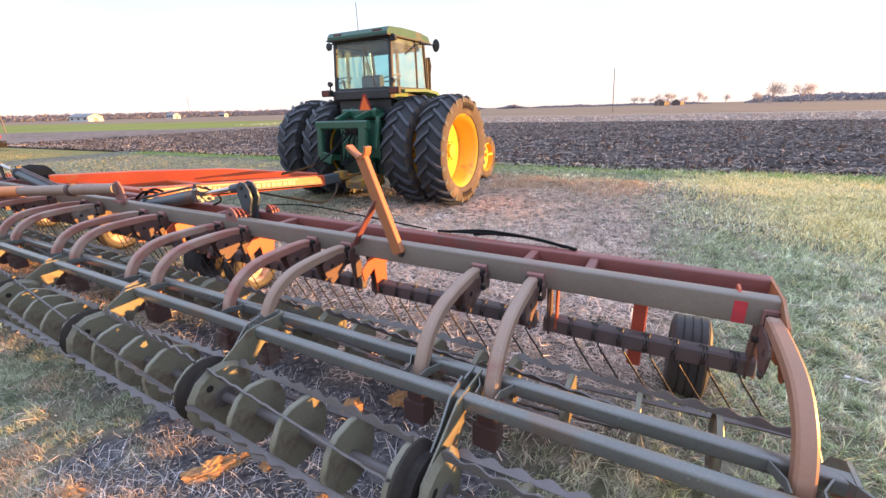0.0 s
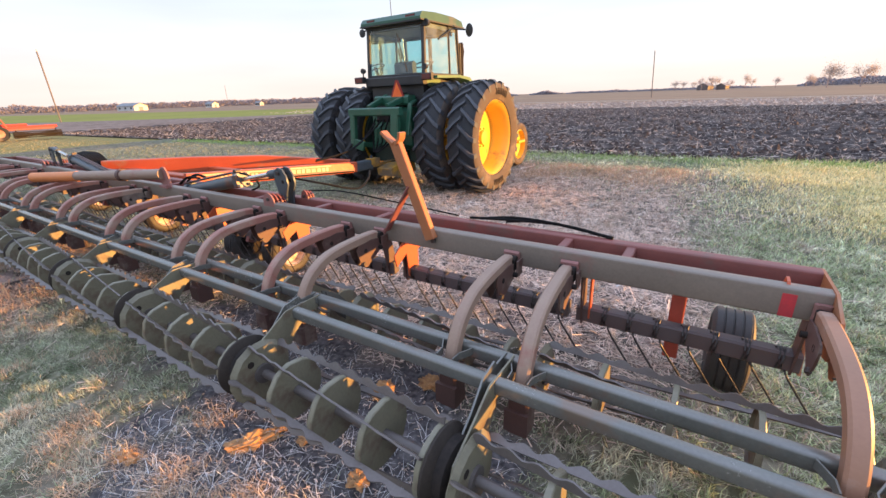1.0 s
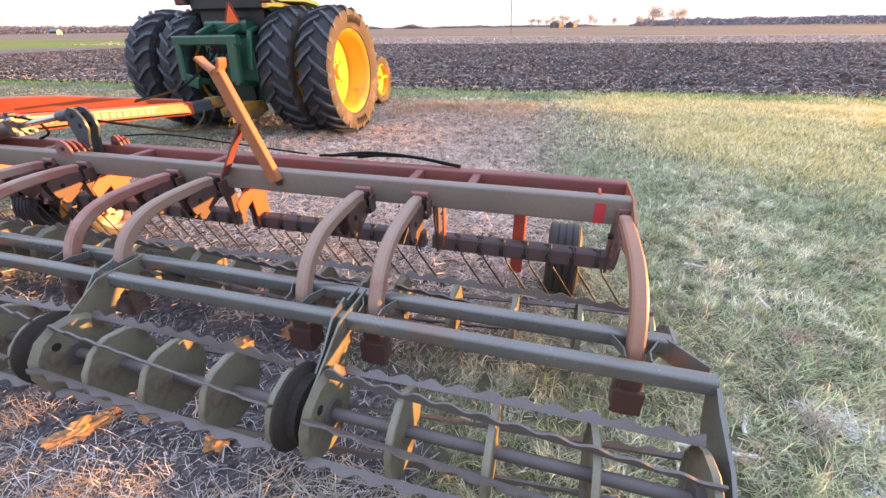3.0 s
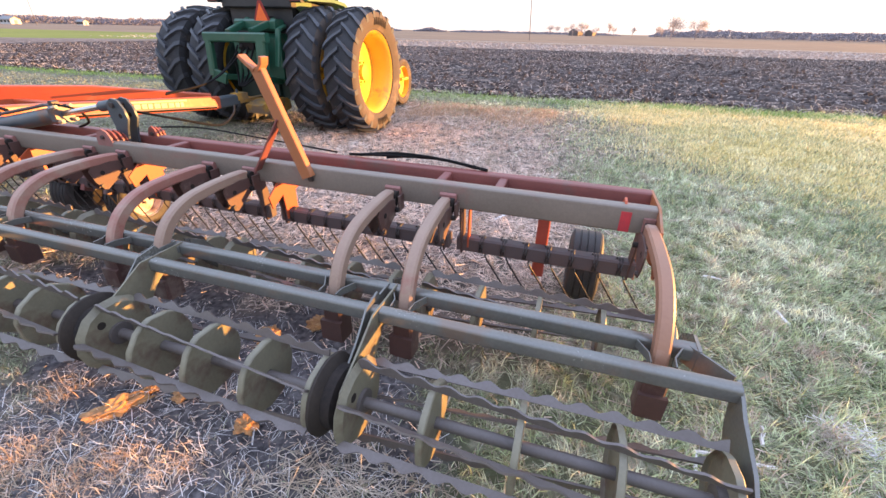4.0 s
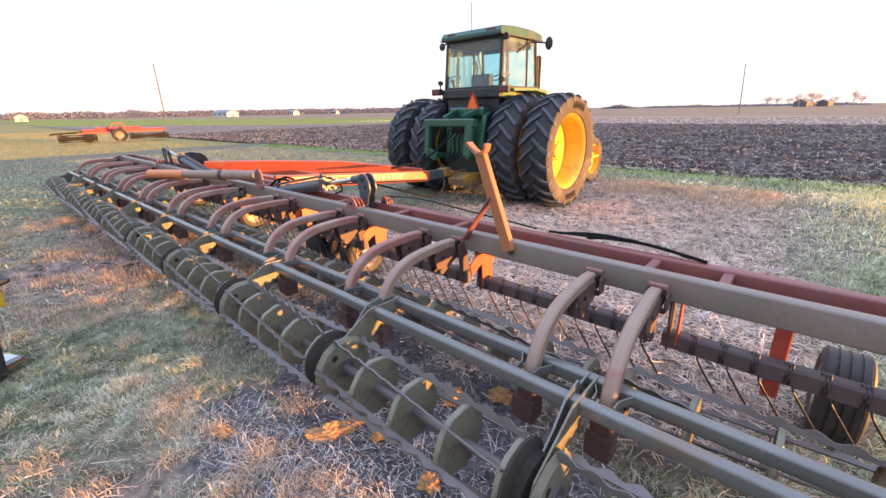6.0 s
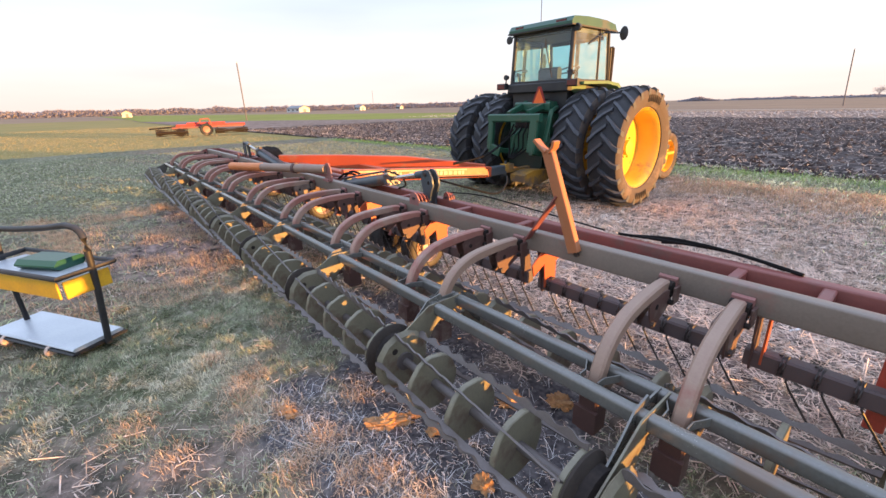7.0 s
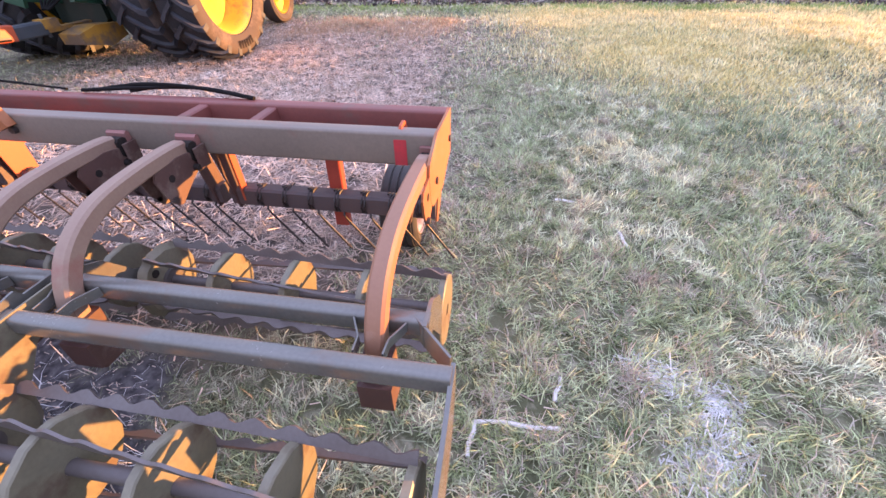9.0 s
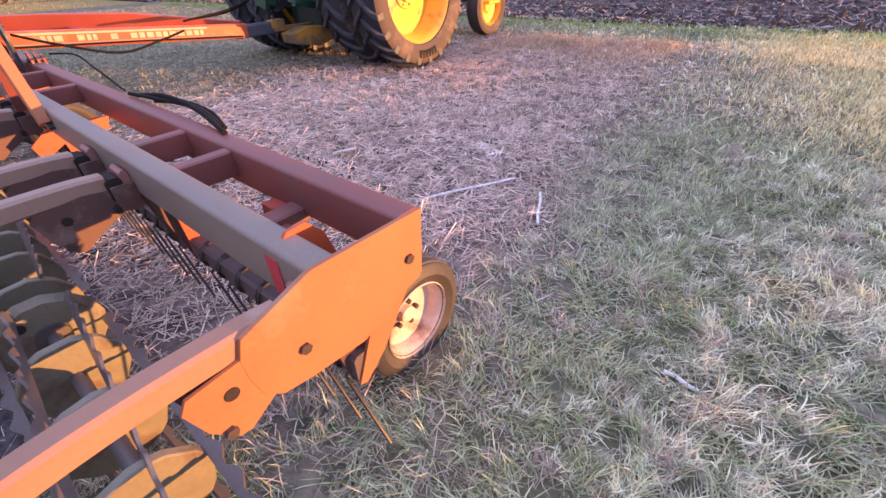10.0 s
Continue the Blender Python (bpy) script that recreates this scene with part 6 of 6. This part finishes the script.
# front axle and wheels
part("front_axle", Geo().bar([(-0.9, 2.77, 0.62), (0.9, 2.77, 0.62)], 0.14, 0.14, 0.02), M_GREEN, tractor)
for sx in (-1, 1):
    fw = part("front_wheel", Geo().lathe([(0.33, 0.10), (0.31, 0.12), (0.29, 0.02), (0.14, 0.0), (0.10, 0.05), (0, 0.055)], 36).lathe([(0.33, -0.10), (0.30, -0.1), (0.29, 0.02)], 36), M_RIM, tractor, "yellow front rim", pose(sx * 0.92, 2.77, 0.5, 0, 0, 0 if sx > 0 else 180))
    part("tyre", Geo().lathe([(0.33, -0.11), (0.42, -0.14), (0.47, -0.12), (0.49, -0.05), (0.50, 0.0), (0.49, 0.05), (0.47, 0.12), (0.42, 0.14), (0.33, 0.11)], 48), M_SIDEWALL, fw, "dusty front tyre")
    part("weight", Geo().box((0.10, 0.04, 0.06), (0.10, 0.36, 0.06), b=0.01), M_YELLOW, fw)

# ---- distance ----
def at(az, dist):
    """A place by its bearing (degrees to the left of +y) and distance from the first stand."""
    return 0.24 - dist * math.sin(radians(az)), 0.12 + dist * math.cos(radians(az))


def pole(az, dist, tall, lean):
    x, y = at(az, dist)
    p = thing("utility_pole", "weathered grey wooden utility pole beside the field", "pole", pose(x, y, -0.1), "utility poles")
    part("pole_shaft", Geo().rod([(0, 0, 0), (lean * 0.5, 0, tall * 0.5), (lean, 0, tall)], 0.09, 10), M_WOOD, p)
    part("insulator", Geo().rod([(lean, 0, tall), (lean, 0, tall + 0.25)], 0.06, 8), M_WHITE, p)


pole(7.3, 109, 9.5, -0.5)
pole(74.1, 84, 9.4, -0.3)
pole(58.7, 260, 11.0, 0.0)


def building(az, dist, w, d, h, roof_h, turn, label, paint=M_WHITE):
    x, y = at(az, dist)
    b = thing("farm_building", label, "building", pose(x, y, -0.1, 0, 0, turn), "farm buildings")
    part("wall", Geo().prism([(-d / 2, 0), (d / 2, 0), (d / 2, h), (0, h + roof_h), (-d / 2, h)], -w / 2, w / 2), paint, b)
    for s in (-1, 1):
        part("roof", Geo().add([(-w / 2 - 0.4, s * (d / 2 + 0.4), h - 0.25), (w / 2 + 0.4, s * (d / 2 + 0.4), h - 0.25), (w / 2 + 0.4, 0, h + roof_h + 0.1), (-w / 2 - 0.4, 0, h + roof_h + 0.1), (-w / 2 - 0.4, s * (d / 2 + 0.4), h - 0.05), (w / 2 + 0.4, s * (d / 2 + 0.4), h - 0.05), (w / 2 + 0.4, 0, h + roof_h + 0.3), (-w / 2 - 0.4, 0, h + roof_h + 0.3)], [(0, 1, 2, 3), (4, 5, 6, 7), (0, 1, 5, 4), (1, 2, 6, 5), (2, 3, 7, 6), (3, 0, 4, 7)]), M_ROOF, b)
    for k in range(3):
        part("window", Geo().box((-w / 3 + k * w / 3, -d / 2 - 0.03, h * 0.55), (1.2, 0.08, 1.0)), M_DARK, b)
    part("door", Geo().box((w / 2 + 0.03, 0, h * 0.4), (0.08, d * 0.3, h * 0.8)), M_ROOF, b)


building(68.0, 310, 12, 9, 2.6, 1.3, 20, "white gabled machine shed far across the field")
building(60.4, 350, 6, 6, 2.4, 1.1, 15, "small white house beside distant woods")
building(55.3, 360, 4, 4, 2.0, 0.8, 15, "small white shed beside distant woods")
building(85.7, 260, 4.5, 4, 2.0, 0.9, 0, "low white house on the far horizon")
building(2.0, 360, 10, 7, 2.8, 1.6, 70, "grey farmhouse among bare trees", M_WOOD)
building(0.4, 370, 7, 6, 2.6, 1.4, 70, "low grey shed among bare trees", M_WOOD)


def tree(az, dist, tall, wide, mat, seed, twigs=900, label="bare autumn tree with fine pale twigs"):
    """A tapered trunk with limbs and a crown of many small clumps with gaps."""
    rng = random.Random(seed)
    x, y = at(az, dist)
    t = thing("tree", label, "tree", pose(x, y, -0.1, 0, 0, rng.uniform(0, 360)), "distant trees")
    g = Geo()
    def limb(p, d, length, r, depth, tips):
        q = p + d * length
        n = 6
        side = d.orthogonal().normalized()
        up = d.cross(side)
        vs = [p + (side * math.cos(a) + up * math.sin(a)) * r for a in (2 * math.pi * i / n for i in range(n))] + [q + (side * math.cos(a) + up * math.sin(a)) * r * 0.6 for a in (2 * math.pi * i / n for i in range(n))]
        g.add(vs, [(i, (i + 1) % n, n + (i + 1) % n, n + i) for i in range(n)])
        if depth == 0:
            tips.append(q)
            return
        for _ in range(4 if depth > 1 else 3):
            e = (d + Vector((rng.uniform(-1, 1), rng.uniform(-1, 1), rng.uniform(-0.3, 0.7))) * 0.85).normalized()
            limb(p + d * length * rng.uniform(0.7, 1), e, length * rng.uniform(0.6, 0.8), r * 0.55, depth - 1, tips)
    tips = []
    limb(Vector((0, 0, 0)), Vector((0, 0, 1)), tall * 0.33, tall * 0.025, 3, tips)
    part("trunk", g, M_BARE_TREE, t)
    arr = np.random.default_rng(seed)
    base = np.array([tuple(rng.choice(tips)) for _ in range(twigs)])
    p = base + arr.normal(0, 0.075 * tall, (twigs, 3)) * np.array([wide, wide, 1.3]) - np.array([0, 0, 0.04 * tall])
    s = arr.normal(0, 0.012 * tall, (twigs, 3, 3))
    part("crown", fast_mesh("crown", (p[:, None] + s).reshape(-1, 3), np.arange(3 * twigs).reshape(-1, 3), mat), mat, t)


tree(-8.2, 250, 11.5, 1.2, M_GOLD_LEAVES, 1, 2600, "broad tree with thin greyish autumn crown")
tree(-10.6, 255, 11.5, 0.9, M_GOLD_LEAVES, 2, 2000, "tree with thin greyish autumn crown")
for i, (az, tall) in enumerate(((5.0, 7.5), (4.2, 7), (3.2, 6.5), (2.4, 8), (1.4, 9.5), (1.0, 8.5), (-0.3, 7), (-1.6, 9), (-2.2, 7), (-4.2, 7), (-6.6, 8), (-7.2, 7))):
    tree(az, 350 + 8 * (i % 3), tall * 1.15, 1.0, M_GOLD_LEAVES if i % 3 else M_TWIGS, 20 + i, 1100)


def woods(name, az0, az1, dist, low, high, n, seed, label):
    """A far belt of bare woods: many thin upright twig clumps of uneven height."""
    rng = np.random.default_rng(seed)
    az = np.radians(rng.uniform(az0, az1, n))
    far = dist * (1 + rng.uniform(-0.05, 0.05, n))
    top = np.array([low + (high - low) * (0.5 + 0.5 * noise.noise((a * 28, seed, 0)) + 0.3 * noise.noise((a * 120, seed, 5))) for a in az])
    ends = np.clip(np.minimum(np.degrees(az) - az0, az1 - np.degrees(az)) / 1.5, 0.15, 1)
    z = rng.uniform(0, 1, n) ** 0.8 * top * ends
    p = np.stack([-far * np.sin(az), far * np.cos(az), z], 1)
    s = rng.normal(0, 1, (n, 3, 3)) * np.array([0.52, 0.52, 0.55])
    vs = p[:, None] + s
    vs[:, :, 2] = np.maximum(vs[:, :, 2], -0.2)
    tagged(new(name, fast_mesh(name, vs.reshape(-1, 3), np.arange(3 * n).reshape(-1, 3), M_WOODS)), label, "woods", kind="stuff")


# distance haze is mixed into the bluish base colour of the woods
M_WOODS = blade_material("hazy_bare_woods", ((0.235, 0.225, 0.265), (0.25, 0.24, 0.275)), 0.02, 0.2, 0.1, 0.15)
woods("far_woods", 40, 100, 520, 3.0, 7.0, 62000, 3, "mauve belt of bare woods along the horizon")
woods("far_woods", 23, 41, 620, 1.5, 4.0, 16000, 4, "thin bare hedgerow along the horizon")
woods("far_woods", 17.5, 21.5, 620, 1.5, 4.5, 8000, 5, "low hump of bare woods")
woods("far_woods", -3, 17, 640, 0.5, 3.0, 12000, 6, "thin bare hedgerow along the horizon")
woods("far_woods", -60, -6.0, 560, 4.0, 8.5, 44000, 7, "grey-brown belt of bare woods")
woods("far_woods", 100, 300, 560, 4.0, 9.0, 26000, 8, "brown belt of bare woods along the horizon")

M_FADED_RED = material("faded_implement_red", (0.52, 0.04, 0.03), (0.42, 0.035, 0.03), 0.6, 0.0, 2.0, 30.0, 0.1)
# ---- a second implement parked across the grass ----
second = thing("parked_implement", "faded orange-red tillage implement parked on grass", "implement", pose(*at(78.6, 36), 0, 0, 0, 85))
part("frame_beam", Geo().bar([(-1.9, 0, 0.72), (2.6, 0, 0.70)], 0.3, 0.15, 0.02), M_FADED_RED, second, "long orange-red frame beam")
part("frame_beam", Geo().bar([(-1.2, 0.3, 0.84), (1.3, 0.3, 0.84)], 0.2, 0.12, 0.02), M_FADED_RED, second)
part("frame_beam", Geo().bar([(-2.2, -0.5, 0.58), (2.4, -0.5, 0.60)], 0.10, 0.12, 0.02), M_RED, second)
for x0, x1, r in ((-3.2, -1.3, 0.22), (0.4, 2.6, 0.17)):
    roller = part("roller", Geo().rod([(x0, -0.9, 0.30), (x1, -0.9, 0.30)], r * 0.5, 12), M_BLACK, second, "dark rolling basket")
    for k in range(8):
        a = 2 * math.pi * k / 8
        part("roller_bar", Geo().bar([(x0, -0.9 + r * math.cos(a), 0.30 + r * math.sin(a)), (x1, -0.9 + r * math.cos(a + 0.8), 0.30 + r * math.sin(a + 0.8))], 0.025, 0.04, 0.002), M_BLACK, roller)
    part("roller_mount", Geo().bar([(x0 + 0.2, -0.9, 0.3), (x0 + 0.2, -0.4, 0.6)], 0.05, 0.08, 0.004).bar([(x1 - 0.2, -0.9, 0.3), (x1 - 0.2, -0.4, 0.6)], 0.05, 0.08, 0.004), M_BLACK, roller)
for x, r in ((-0.1, 0.42), (-1.75, 0.28)):
    w = part("wheel", Geo().lathe([(0, -0.1), (r * 0.5, -0.1), (r * 0.55, -0.12), (r * 0.55, 0.12), (r * 0.5, 0.1), (0, 0.1)], 24), M_ARM_RED, second, "dusty rusty wheel", pose(x, -0.6, r, 0, 0, 90))
    part("tyre", Geo().lathe([(r * 0.55, -0.12), (r * 0.9, -0.15), (r, -0.1), (r, 0.1), (r * 0.9, 0.15), (r * 0.55, 0.12)], 32), M_TYRE, w)
part("lift_mast", Geo().bar([(-0.45, -0.1, 0.7), (-0.35, -0.1, 1.12), (0.2, -0.1, 1.15), (0.35, -0.1, 0.7)], 0.12, 0.12, 0.01, up=(0, 1, 0)), M_RED, second)
part("drawbar", Geo().bar([(-1.6, 0.2, 0.66), (-3.5, 0.2, 0.56)], 0.08, 0.10, 0.01), M_BLACK, second)

# ---- the cart at the edge of the yard ----
cart = thing("utility_cart", "dark tube utility cart with pale tray and yellow panel", "cart", pose(-3.466, -0.156, 0, 0, 0, 211))
tray = part("tray", Geo().box((0.50, 0.03, 0.085), (0.92, 0.34, 0.03), b=0.012), M_MAT_SHEET, cart, "pale blue-grey sheet tray")
part("tray_rim", Geo().box((0.50, 0.03, 0.062), (0.95, 0.37, 0.022), b=0.008), M_DARK, tray, "dark tray edge")
part("handle", Geo().rod([(0.0, 0.0, 0.05), (-0.03, 0, 0.25), (-0.062, 0, 0.455), (-0.078, 0, 0.62), (-0.085, 0, 0.76), (-0.088, 0, 0.85), (-0.07, 0, 0.89), (-0.03, 0, 0.915), (0.06, 0, 0.925), (0.29, 0, 0.89), (0.6, 0, 0.86)], 0.021, 12), M_DARK, cart, "bent dark steel tube")
part("handle", Geo().rod([(0.9, 0.0, 0.05), (0.92, 0, 0.5), (0.9, 0, 0.80), (0.8, 0, 0.85), (0.6, 0, 0.86)], 0.021, 12), M_DARK, cart)
shelf = part("shelf", Geo().box((0.40, 0.03, 0.60), (0.92, 0.30, 0.02), b=0.006), M_MAT_SHEET, cart, "pale upper shelf")
part("shelf_rim", Geo().rod([(-0.10, -0.13, 0.645), (-0.06, 0.20, 0.63), (0.86, 0.20, 0.63), (0.86, -0.13, 0.645), (-0.10, -0.13, 0.645)], 0.017, 8), M_DARK, shelf)
part("side_panel", Geo().box((-0.065, 0.04, 0.545), (0.012, 0.28, 0.12), b=0.004), M_YELLOW, cart, "sunlit yellow-orange panel")
part("side_panel", Geo().box((0.42, 0.195, 0.545), (0.90, 0.012, 0.12), b=0.004), M_YELLOW, cart)
for x in (0.30, 0.80):
    for y in (-0.13, 0.19):
        part("caster", Geo().lathe([(0, -0.014), (0.038, -0.014), (0.044, -0.006), (0.044, 0.006), (0.038, 0.014), (0, 0.014)], 18, Matrix.Translation((x, y, 0.044))), M_WHITE_RIM, cart, "small pale caster")
sack = tagged(new("sack", Geo().box((0, 0, 0.035), (0.34, 0.22, 0.07), b=0.03).mesh("sack", M_GREEN)), "green plastic sack lying on the cart shelf", "sack")
sack.matrix_world = cart.matrix_world @ pose(0.34, 0.0, 0.612, 0, 0, 8)

# ---- clumps near the baskets ----
clump(-1.47, 0.93, 0.042, 1, 2.6, 60)
clump(-0.86, 1.04, 0.038, 2, 1.2, 20)
clump(-1.26, 1.085, 0.03, 6, 1.4, 40)
clump(-1.43, 1.075, 0.028, 7, 1.3, 70)
clump(-1.15, 1.55, 0.05, 3, 1.5, 80)
clump(-0.95, 1.75, 0.045, 4, 1.4, 10)
clump(-1.9, 0.55, 0.04, 5, 1.6, 30)
